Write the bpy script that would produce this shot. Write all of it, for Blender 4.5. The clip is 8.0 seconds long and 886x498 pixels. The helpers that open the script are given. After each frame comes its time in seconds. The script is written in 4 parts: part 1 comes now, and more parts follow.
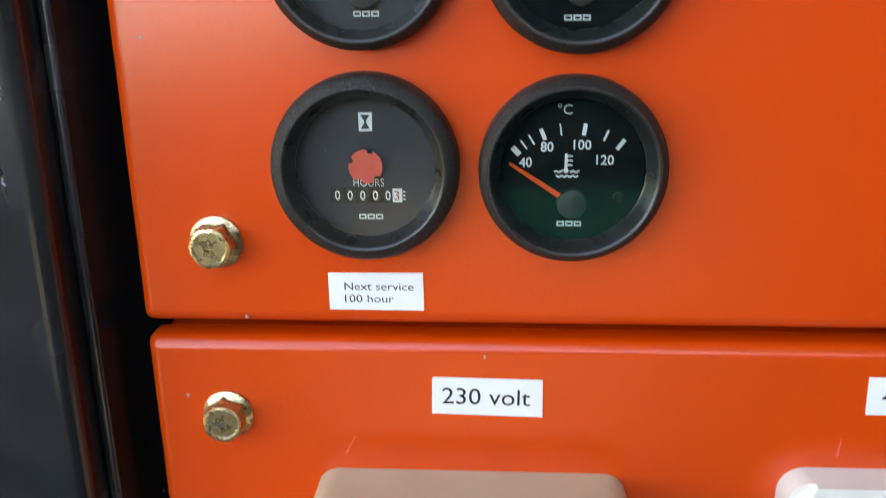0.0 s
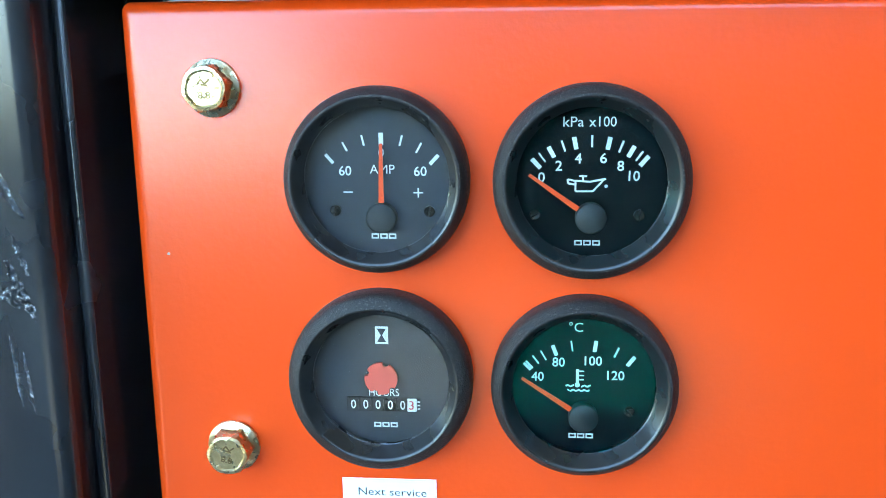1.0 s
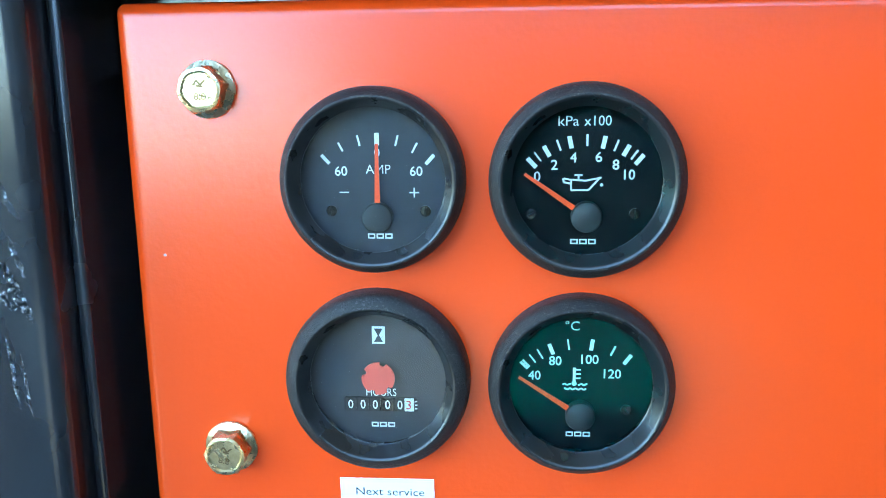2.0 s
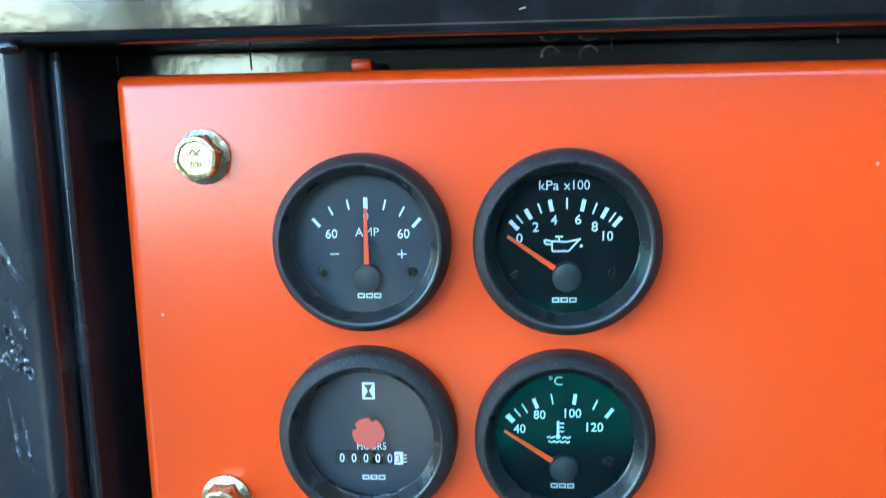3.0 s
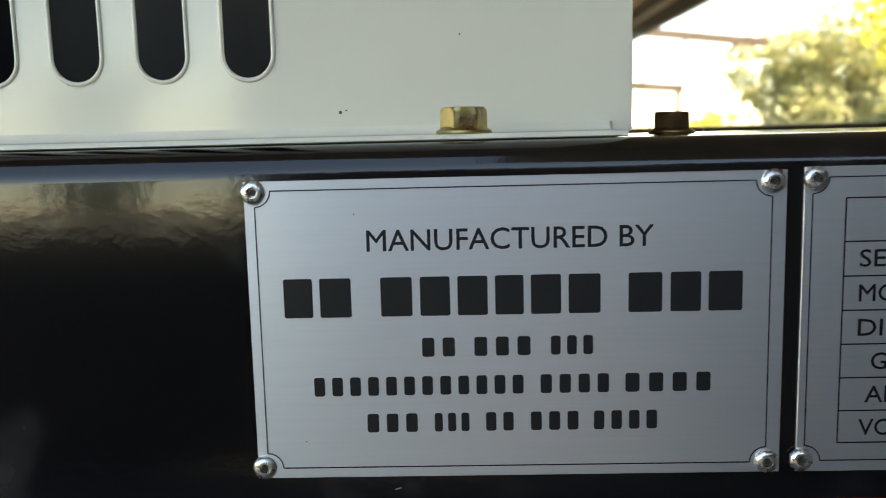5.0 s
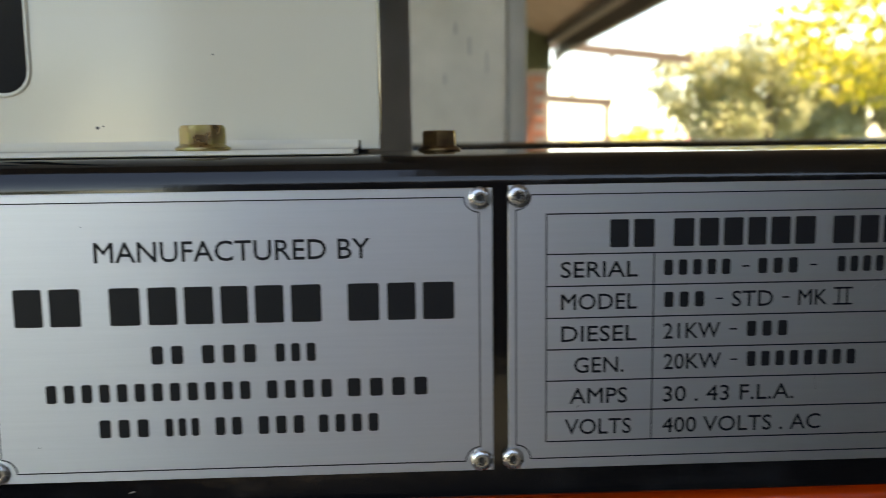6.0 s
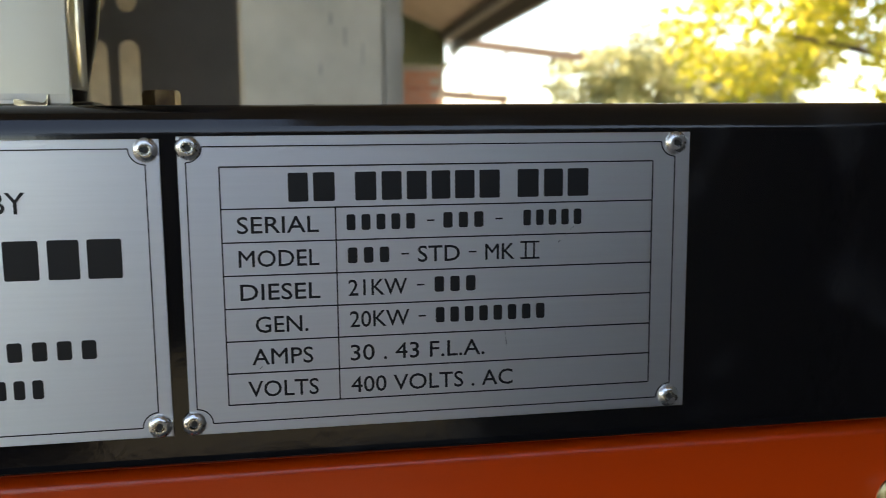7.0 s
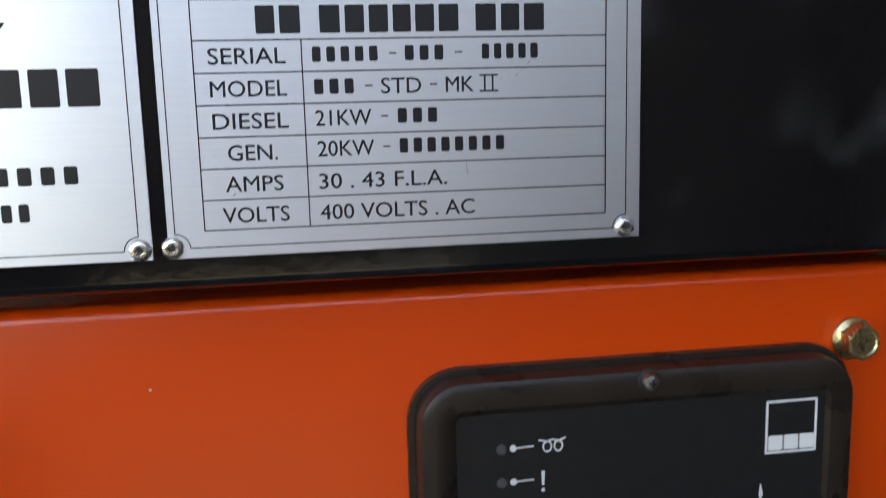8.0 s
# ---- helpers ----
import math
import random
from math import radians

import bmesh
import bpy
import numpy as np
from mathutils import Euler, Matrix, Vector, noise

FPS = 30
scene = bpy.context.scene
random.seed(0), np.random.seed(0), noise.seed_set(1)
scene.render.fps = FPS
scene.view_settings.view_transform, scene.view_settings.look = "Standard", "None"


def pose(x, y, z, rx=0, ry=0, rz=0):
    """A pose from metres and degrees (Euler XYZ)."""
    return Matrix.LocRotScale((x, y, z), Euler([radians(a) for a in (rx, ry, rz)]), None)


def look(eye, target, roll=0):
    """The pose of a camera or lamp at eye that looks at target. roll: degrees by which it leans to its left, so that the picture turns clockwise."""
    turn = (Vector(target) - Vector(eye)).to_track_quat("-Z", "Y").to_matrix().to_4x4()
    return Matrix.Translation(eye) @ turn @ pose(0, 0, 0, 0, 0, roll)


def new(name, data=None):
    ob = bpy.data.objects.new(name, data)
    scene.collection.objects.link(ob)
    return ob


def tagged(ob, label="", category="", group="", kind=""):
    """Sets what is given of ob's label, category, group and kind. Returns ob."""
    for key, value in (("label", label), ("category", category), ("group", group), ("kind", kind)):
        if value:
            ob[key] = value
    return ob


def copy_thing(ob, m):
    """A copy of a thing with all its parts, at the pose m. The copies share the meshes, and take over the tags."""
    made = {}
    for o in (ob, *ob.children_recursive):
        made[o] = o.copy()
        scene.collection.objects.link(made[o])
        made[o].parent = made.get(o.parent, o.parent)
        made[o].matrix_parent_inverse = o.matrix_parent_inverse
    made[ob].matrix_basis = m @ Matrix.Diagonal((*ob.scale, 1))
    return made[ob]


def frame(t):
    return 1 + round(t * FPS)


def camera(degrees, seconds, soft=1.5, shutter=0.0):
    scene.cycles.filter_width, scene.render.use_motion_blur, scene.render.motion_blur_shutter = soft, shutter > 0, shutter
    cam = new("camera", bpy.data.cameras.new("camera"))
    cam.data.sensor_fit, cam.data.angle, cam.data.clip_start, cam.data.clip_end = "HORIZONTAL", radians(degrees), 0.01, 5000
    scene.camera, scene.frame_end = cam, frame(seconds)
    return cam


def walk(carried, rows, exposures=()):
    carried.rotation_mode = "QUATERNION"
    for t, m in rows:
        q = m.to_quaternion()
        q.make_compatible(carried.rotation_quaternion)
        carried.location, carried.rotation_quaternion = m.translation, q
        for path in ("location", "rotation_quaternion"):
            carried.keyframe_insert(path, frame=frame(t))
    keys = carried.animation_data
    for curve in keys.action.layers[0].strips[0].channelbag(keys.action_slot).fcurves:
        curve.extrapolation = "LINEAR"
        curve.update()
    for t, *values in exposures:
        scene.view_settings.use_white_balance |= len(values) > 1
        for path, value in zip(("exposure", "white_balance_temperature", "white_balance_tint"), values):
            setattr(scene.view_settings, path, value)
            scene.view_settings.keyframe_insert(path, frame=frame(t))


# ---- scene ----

cam = camera(54.4, 8.0, soft=0.5, shutter=0.25)
cam.data.dof.use_dof = True
cam.data.dof.focus_distance = 0.268
cam.data.dof.aperture_fstop = 15.0
# seconds, x, y, z, yaw, pitch, roll
ROWS = [
    (0.0, 0.1173, -0.2640, 1.2428, 3.28, -18.16, 0.55),
    (0.5, 0.1200, -0.2578, 1.2641, 5.08, -14.58, 0.71),
    (1.0, 0.1204, -0.2605, 1.2817, 4.93, -12.12, 0.43),
    (2.5, 0.1204, -0.2616, 1.2813, 4.43, -12.01, 0.91),
    (3.0, 0.1254, -0.2692, 1.2932, 4.50, -10.19, 1.13),
    (3.5, 0.1315, -0.2632, 1.3168, 3.58, -6.74, 0.40),
    (4.0, 0.1302, -0.2535, 1.3712, 1.35, -7.36, 1.57),
    (4.2, 0.1325, -0.2565, 1.3892, 1.65, -8.04, 1.70),
    (5.3, 0.1631, -0.2767, 1.4284, 1.12, -7.73, 1.00),
    (5.5, 0.1737, -0.2795, 1.4287, 0.02, -7.36, 0.97),
    (6.0, 0.2160, -0.2870, 1.4265, -2.73, -7.29, 0.73),
    (6.5, 0.2616, -0.2852, 1.4185, -5.34, -7.73, 0.60),
    (7.0, 0.2854, -0.2869, 1.4120, -9.21, -7.60, 0.53),
    (7.5, 0.2947, -0.2944, 1.4044, -10.11, -9.30, 1.02),
    (8.0, 0.2962, -0.3099, 1.3672, -8.74, -9.32, 1.49),
]
EXPOSURES = [(0.0, 4.05, 11500, 14), (0.6, 4.6, 8800, 6), (1.2, 4.85, 6700, -8), (3.0, 4.8, 6300, -8), (3.6, 4.35, 6900, 2), (4.1, 3.3, 9100, 1), (5.3, 2.7, 10600, 11),
             (6.5, 2.32, 10800, 13), (7.4, 2.72, 10200, 14), (8.0, 3.4, 11000, 16)]
walk(cam, [(t, pose(x, y, z, 90 + pitch, roll, yaw)) for t, x, y, z, yaw, pitch, roll in ROWS], EXPOSURES)

# ---- daylight ----
SUN_ELEVATION, SUN_FROM = 62.0, 98.0   # degrees; compass angle from +y towards +x
world = bpy.data.worlds.new("sky")
scene.world = world
world.use_nodes = True
wn = world.node_tree.nodes
sky = wn.new("ShaderNodeTexSky")
sky.sky_type = "NISHITA"
sky.sun_disc = False
sky.sun_elevation = radians(SUN_ELEVATION)
sky.sun_rotation = radians(SUN_FROM)
sky.dust_density = 0.0
sky.air_density = 0.8
sky.ozone_density = 3.0
wn["Background"].inputs["Strength"].default_value = 0.14
world.node_tree.links.new(sky.outputs["Color"], wn["Background"].inputs["Color"])
sun = new("sun", bpy.data.lights.new("sun", "SUN"))
sun.data.energy, sun.data.angle, sun.data.color = 5.0, radians(0.5), (1.0, 0.95, 0.87)
az, el = radians(SUN_FROM), radians(SUN_ELEVATION)
sun_way = Vector((math.sin(az) * math.cos(el), math.cos(az) * math.cos(el), math.sin(el)))
sun.matrix_world = look(sun_way * 30, (0, 0, 0))


# ---- materials ----
def material(name, color, rough=0.5, metal=0.0, coat=0.0, color2=None, scale=20.0, detail=4.0, stretch=(1, 1, 1),
             lo=0.35, hi=0.65, rough2=None, bump=0.0, bump_scale=200.0, bump_stretch=(1, 1, 1), spec=0.5):
    """A surface with colour and roughness varied by one noise and relief by a finer one, in metres."""
    m = bpy.data.materials.new(name)
    m.use_nodes = True
    nt = m.node_tree
    n, link = nt.nodes, nt.links.new
    b = n["Principled BSDF"]
    b.inputs["Base Color"].default_value = (*color, 1)
    b.inputs["Roughness"].default_value = rough
    b.inputs["Metallic"].default_value = metal
    b.inputs["Coat Weight"].default_value = coat
    b.inputs["Coat Roughness"].default_value = 0.06
    b.inputs["Specular IOR Level"].default_value = spec
    tc = n.new("ShaderNodeTexCoord")

    def noise_node(sc, st, det):
        mp = n.new("ShaderNodeMapping")
        mp.inputs["Scale"].default_value = st
        link(tc.outputs["Object"], mp.inputs["Vector"])
        t = n.new("ShaderNodeTexNoise")
        t.inputs["Scale"].default_value = sc
        t.inputs["Detail"].default_value = det
        link(mp.outputs["Vector"], t.inputs["Vector"])
        return t
    if color2 is not None or rough2 is not None:
        t = noise_node(scale, stretch, detail)
        ramp = n.new("ShaderNodeMapRange")
        ramp.inputs["From Min"].default_value, ramp.inputs["From Max"].default_value = lo, hi
        link(t.outputs["Fac"], ramp.inputs["Value"])
        if color2 is not None:
            mix = n.new("ShaderNodeMix")
            mix.data_type = "RGBA"
            mix.inputs["A"].default_value, mix.inputs["B"].default_value = (*color, 1), (*color2, 1)
            link(ramp.outputs["Result"], mix.inputs["Factor"])
            link(mix.outputs["Result"], b.inputs["Base Color"])
        if rough2 is not None:
            mr = n.new("ShaderNodeMapRange")
            mr.inputs["To Min"].default_value, mr.inputs["To Max"].default_value = rough, rough2
            link(ramp.outputs["Result"], mr.inputs["Value"])
            link(mr.outputs["Result"], b.inputs["Roughness"])
    if bump:
        t = noise_node(bump_scale, bump_stretch, 3.0)
        bp = n.new("ShaderNodeBump")
        bp.inputs["Strength"].default_value = bump
        bp.inputs["Distance"].default_value = 0.0006
        link(t.outputs["Fac"], bp.inputs["Height"])
        link(bp.outputs["Normal"], b.inputs["Normal"])
        link(bp.outputs["Normal"], b.inputs["Coat Normal"])
    return m


RED = material("orange_red_powder_coat", (0.66, 0.052, 0.005), 0.25, color2=(0.64, 0.050, 0.0049), scale=14, lo=0.2, hi=0.8, rough2=0.27, bump=0.13, bump_scale=420, spec=0.54)
BLACK = material("gloss_black_paint", (0.004, 0.004, 0.005), 0.11, color2=(0.034, 0.036, 0.040), scale=22, lo=0.57, hi=0.85, rough2=0.26, bump=0.12, bump_scale=150, spec=0.55)
POST = material("scuffed_black_paint", (0.009, 0.011, 0.014), 0.20, color2=(0.026, 0.030, 0.034), scale=30, lo=0.35, hi=0.85, rough2=0.30, bump=0.08, bump_scale=180, bump_stretch=(1, 1, 0.3), spec=0.6)
# Stands for shade inside the machine, lifted for glare; also colours dirt specks.
DARK = material("inner_shade_and_speck", (0.030, 0.031, 0.036), 0.5, color2=(0.045, 0.042, 0.040), scale=12)
ZINC = material("yellow_zinc", (0.68, 0.58, 0.36), 0.22, metal=1.0, color2=(0.48, 0.39, 0.22), scale=320, rough2=0.36, bump=0.3, bump_scale=700)
ZINC_WARM = material("rainbow_zinc", (0.38, 0.24, 0.13), 0.26, metal=1.0, color2=(0.50, 0.42, 0.15), scale=160, rough2=0.40, bump=0.12, bump_scale=900)
ZINC_RUST = material("browned_zinc", (0.22, 0.13, 0.075), 0.34, metal=1.0, color2=(0.34, 0.22, 0.10), scale=180, rough2=0.5, bump=0.2, bump_scale=900)
STAMP = material("stamped_mark", (0.17, 0.12, 0.06), 0.5, metal=1.0)
ALU = material("brushed_aluminium", (0.74, 0.74, 0.74), 0.385, metal=1.0, color2=(0.72, 0.72, 0.72), scale=900, stretch=(0.03, 1, 1), rough2=0.41, bump=0.012, bump_scale=2600, bump_stretch=(0.02, 1, 1))
al = ALU.node_tree
alb = al.nodes["Principled BSDF"]
alb.inputs["Anisotropic"].default_value = 0.8
alb.inputs["Anisotropic Rotation"].default_value = 0.25
tang = al.nodes.new("ShaderNodeTangent")
tang.direction_type, tang.axis = "RADIAL", "Z"
al.links.new(tang.outputs["Tangent"], alb.inputs["Tangent"])
RIVET = material("bright_rivet", (0.80, 0.80, 0.80), 0.22, metal=1.0, color2=(0.66, 0.66, 0.66), scale=500, rough2=0.34)
# Near-black: the shade in rivet hollows and the screw recess is in this colour.
HOLE_SHADE = material("hole_shade", (0.03, 0.03, 0.03), 0.6, metal=0.4)
INK = material("black_ink", (0.008, 0.008, 0.010), 0.5, spec=0.3)
BEZEL = material("grained_bezel_plastic", (0.013, 0.0115, 0.0105), 0.48, color2=(0.085, 0.074, 0.066), scale=1900, detail=2.0, lo=0.57, hi=0.74, bump=0.55, bump_scale=2300, spec=0.28)
RIM = material("smooth_bezel_wall", (0.009, 0.009, 0.009), 0.24, rough2=0.34, scale=90, bump=0.03, bump_scale=900)
DIAL = material("matt_dial", (0.004, 0.0045, 0.005), 0.6, color2=(0.006, 0.0065, 0.007), scale=300, spec=0.08)
# Black dial lightened: the grey haze reflected in its glass is in the colour.
DIAL_HAZED = material("hazed_dial", (0.034, 0.037, 0.044), 0.55, color2=(0.040, 0.043, 0.051), scale=200, spec=0.25)
PRINT = material("white_dial_print", (0.80, 0.80, 0.78), 0.5)
HUB = material("needle_hub", (0.018, 0.018, 0.018), 0.5, bump=0.15, bump_scale=2200)
NEEDLE = material("orange_needle", (0.90, 0.075, 0.008), 0.45)
ROTOR = material("red_rotor", (0.78, 0.10, 0.07), 0.5, color2=(0.70, 0.085, 0.06), scale=120)
WHEEL_RED = material("red_digit", (0.55, 0.03, 0.03), 0.5)
LABEL = material("white_label", (0.74, 0.74, 0.72), 0.40, color2=(0.70, 0.70, 0.68), scale=60, rough2=0.5)
CREAM = material("cream_canopy_paint", (0.755, 0.70, 0.575), 0.09, color2=(0.725, 0.67, 0.55), scale=9, rough2=0.13, bump=0.02, bump_scale=120)
# Canopy sheet as it looks in shade; the darkening is in the colour.
CREAM_SHADED = material("shaded_canopy_sheet", (0.42, 0.39, 0.33), 0.6, color2=(0.35, 0.33, 0.28), scale=15)
PLASTIC = material("pale_socket_plastic", (0.52, 0.41, 0.27), 0.40, color2=(0.46, 0.36, 0.24), scale=40, rough2=0.46, bump=0.05, bump_scale=700)
GREY_PLASTIC = material("white_grey_plastic", (0.68, 0.66, 0.60), 0.35, color2=(0.62, 0.60, 0.54), scale=40)
MODULE = material("module_plastic", (0.015, 0.010, 0.008), 0.24, color2=(0.021, 0.015, 0.012), scale=60, rough2=0.36, bump=0.06, bump_scale=1200, spec=0.3)
FASCIA = material("module_fascia", (0.010, 0.010, 0.011), 0.38, color2=(0.013, 0.013, 0.014), scale=200, bump=0.03, bump_scale=1500, spec=0.25)
MARK = material("grey_white_print", (0.62, 0.63, 0.63), 0.5)
LENS = material("unlit_lamp_lens", (0.06, 0.06, 0.065), 0.25)
SCREW = material("dark_screw", (0.46, 0.47, 0.48), 0.3, metal=1.0, color2=(0.22, 0.22, 0.22), scale=600)
RUBBER = material("black_rubber", (0.014, 0.014, 0.014), 0.38, color2=(0.024, 0.023, 0.022), scale=120, bump=0.1, bump_scale=500)
SCRATCH = material("worn_paint_chip", (0.40, 0.33, 0.27), 0.6, color2=(0.26, 0.21, 0.18), scale=900)
GREY_WALL = material("grey_plaster", (0.30, 0.29, 0.27), 0.85, color2=(0.24, 0.23, 0.21), scale=4, bump=0.4, bump_scale=60)
PALE_GREY = material("pale_warm_grey", (0.50, 0.47, 0.42), 0.5, color2=(0.42, 0.40, 0.36), scale=9, bump=0.1, bump_scale=80)
PLASTER = material("whitewashed_concrete", (0.82, 0.77, 0.67), 0.8, color2=(0.68, 0.64, 0.55), scale=6, rough2=0.9, bump=0.5, bump_scale=60)
STEEL = material("grey_painted_steel", (0.22, 0.23, 0.24), 0.5, color2=(0.17, 0.17, 0.17), scale=8, bump=0.1, bump_scale=80)
DARK_STEEL = material("dark_brown_steel", (0.05, 0.043, 0.04), 0.5, color2=(0.07, 0.058, 0.05), scale=6)
BOARD = material("ceiling_board", (0.56, 0.46, 0.36), 0.75, color2=(0.48, 0.39, 0.30), scale=3, bump=0.2, bump_scale=40)
CORRUGATED = material("green_grey_sheet", (0.34, 0.35, 0.21), 0.5, color2=(0.40, 0.40, 0.26), scale=5)
MORTAR = material("mortar", (0.42, 0.36, 0.31), 0.9, color2=(0.34, 0.29, 0.25), scale=30, bump=0.4, bump_scale=90)
TIMBER = material("brown_fascia", (0.30, 0.21, 0.16), 0.65, color2=(0.22, 0.15, 0.11), scale=5, stretch=(0.2, 1, 1))
CONCRETE = material("concrete_floor", (0.088, 0.085, 0.080), 0.75, color2=(0.062, 0.060, 0.056), scale=1.5, rough2=0.9, bump=0.3, bump_scale=30)
SOIL = material("dry_grass_ground", (0.034, 0.038, 0.030), 0.95, color2=(0.050, 0.052, 0.044), scale=1.2, bump=0.5, bump_scale=12)
BARK = material("bark", (0.12, 0.09, 0.065), 0.9, color2=(0.07, 0.055, 0.04), scale=9, stretch=(1, 1, 0.2), bump=0.6, bump_scale=30)
# Dark surface of the shed, fence and side wall added to darken reflections.
HELPER_BOARDS = material("dark_helper_boards", (0.075, 0.06, 0.05), 0.7, color2=(0.05, 0.04, 0.033), scale=4, stretch=(3, 3, 0.3), bump=0.3, bump_scale=30)
PETAL = material("pink_petal", (0.60, 0.12, 0.22), 0.6, color2=(0.70, 0.25, 0.32), scale=30)


def varied(name, a, b, rough, translucent=0.0):
    """Colour varied from piece to piece."""
    m = bpy.data.materials.new(name)
    m.use_nodes = True
    nt = m.node_tree
    n, link = nt.nodes, nt.links.new
    p = n["Principled BSDF"]
    p.inputs["Roughness"].default_value = rough
    geo = n.new("ShaderNodeNewGeometry")
    obi = n.new("ShaderNodeObjectInfo")
    add = n.new("ShaderNodeMath")
    add.operation = "ADD"
    frac = n.new("ShaderNodeMath")
    frac.operation = "FRACT"
    link(geo.outputs["Random Per Island"], add.inputs[0])
    link(obi.outputs["Random"], add.inputs[1])
    link(add.outputs[0], frac.inputs[0])
    mix = n.new("ShaderNodeMix")
    mix.data_type = "RGBA"
    mix.inputs["A"].default_value, mix.inputs["B"].default_value = (*a, 1), (*b, 1)
    link(frac.outputs[0], mix.inputs["Factor"])
    link(mix.outputs["Result"], p.inputs["Base Color"])
    if translucent:
        tr = n.new("ShaderNodeBsdfTranslucent")
        link(mix.outputs["Result"], tr.inputs["Color"])
        ms = n.new("ShaderNodeMixShader")
        ms.inputs["Fac"].default_value = translucent
        link(p.outputs["BSDF"], ms.inputs[1])
        link(tr.outputs["BSDF"], ms.inputs[2])
        link(ms.outputs["Shader"], n["Material Output"].inputs["Surface"])
    return m


BRICK = varied("red_brick", (0.36, 0.13, 0.085), (0.46, 0.20, 0.13), 0.85)
# Brighter than real foliage: strong sunlight is put into the leaf colour.
LEAF_GOLD = varied("sunlit_leaves", (0.40, 0.42, 0.055), (0.72, 0.63, 0.13), 0.5, 0.62)
# Paled: the haze of distance is put into the leaf colour.
LEAF_OLIVE = varied("hazed_olive_leaves", (0.28, 0.31, 0.15), (0.50, 0.48, 0.27), 0.55, 0.6)
LEAF_DARK = varied("deep_green_leaves", (0.03, 0.06, 0.02), (0.08, 0.12, 0.03), 0.5, 0.35)

def glass_material(name, ior, tint, rough):
    """A thin clear pane: what it reflects takes the tint of its coating."""
    m = bpy.data.materials.new(name)
    m.use_nodes = True
    n, link = m.node_tree.nodes, m.node_tree.links.new
    clear = n.new("ShaderNodeBsdfTransparent")
    clear.inputs["Color"].default_value = (0.95, 0.97, 0.965, 1)
    gloss = n.new("ShaderNodeBsdfGlossy")
    gloss.inputs["Roughness"].default_value = rough
    gloss.inputs["Color"].default_value = (*tint, 1)
    fres = n.new("ShaderNodeFresnel")
    fres.inputs["IOR"].default_value = ior
    mix = n.new("ShaderNodeMixShader")
    link(fres.outputs["Fac"], mix.inputs[0])
    link(clear.outputs["BSDF"], mix.inputs[1])
    link(gloss.outputs["BSDF"], mix.inputs[2])
    link(mix.outputs["Shader"], n["Material Output"].inputs["Surface"])
    return m


GLASS = glass_material("gauge_glass", 1.29, (1, 1, 1), 0.16)
GLASS_GREEN = glass_material("green_coated_glass", 1.27, (0.0, 0.50, 0.54), 0.08)

SMEAR = bpy.data.materials.new("dry_smear")
SMEAR.use_nodes = True
sn, sl = SMEAR.node_tree.nodes, SMEAR.node_tree.links.new
s_co, s_noise, s_ramp, s_clear, s_mix = (sn.new("ShaderNode" + k) for k in ("TexCoord", "TexNoise", "MapRange", "BsdfTransparent", "MixShader"))
s_noise.inputs["Scale"].default_value, s_noise.inputs["Detail"].default_value = 700.0, 5.0
s_ramp.inputs["From Min"].default_value, s_ramp.inputs["From Max"].default_value, s_ramp.inputs["To Max"].default_value = 0.46, 0.72, 0.75
sn["Principled BSDF"].inputs["Base Color"].default_value = (0.30, 0.31, 0.32, 1)
sn["Principled BSDF"].inputs["Roughness"].default_value = 0.7
sl(s_co.outputs["Object"], s_noise.inputs["Vector"])
sl(s_noise.outputs["Fac"], s_ramp.inputs["Value"])
sl(s_ramp.outputs["Result"], s_mix.inputs[0])
sl(s_clear.outputs["BSDF"], s_mix.inputs[1])
sl(sn["Principled BSDF"].outputs["BSDF"], s_mix.inputs[2])
sl(s_mix.outputs["Shader"], sn["Material Output"].inputs["Surface"])


# ---- building blocks ----
def part(name, bm, mat, parent=None, label="", sharp=32):
    """Links a bmesh as one mesh object, under a thing or a part."""
    me = bpy.data.meshes.new(name)
    bmesh.ops.recalc_face_normals(bm, faces=bm.faces)
    bm.to_mesh(me)
    bm.free()
    me.materials.append(mat)
    me.polygons.foreach_set("use_smooth", [True] * len(me.polygons))
    me.set_sharp_from_angle(angle=radians(sharp))
    ob = new(name, me)
    if parent is not None:
        ob.parent = parent
    return tagged(ob, label)


def thing(name, label, category, m=Matrix(), group="", kind=""):
    ob = tagged(new(name), label, category, group, kind)
    ob.matrix_basis = m
    return ob


def box(x0, x1, y0, y1, z0, z1, r=0.0, seg=2, bm=None):
    bm = bm or bmesh.new()
    made = bmesh.ops.create_cube(bm, size=1, matrix=Matrix.Translation(((x0 + x1) / 2, (y0 + y1) / 2, (z0 + z1) / 2)) @ Matrix.Diagonal((x1 - x0, y1 - y0, z1 - z0, 1)))
    if r:
        edges = {e for v in made["verts"] for e in v.link_edges}
        bmesh.ops.bevel(bm, geom=list(edges), offset=r, segments=seg, profile=0.5, affect="EDGES")
    return bm


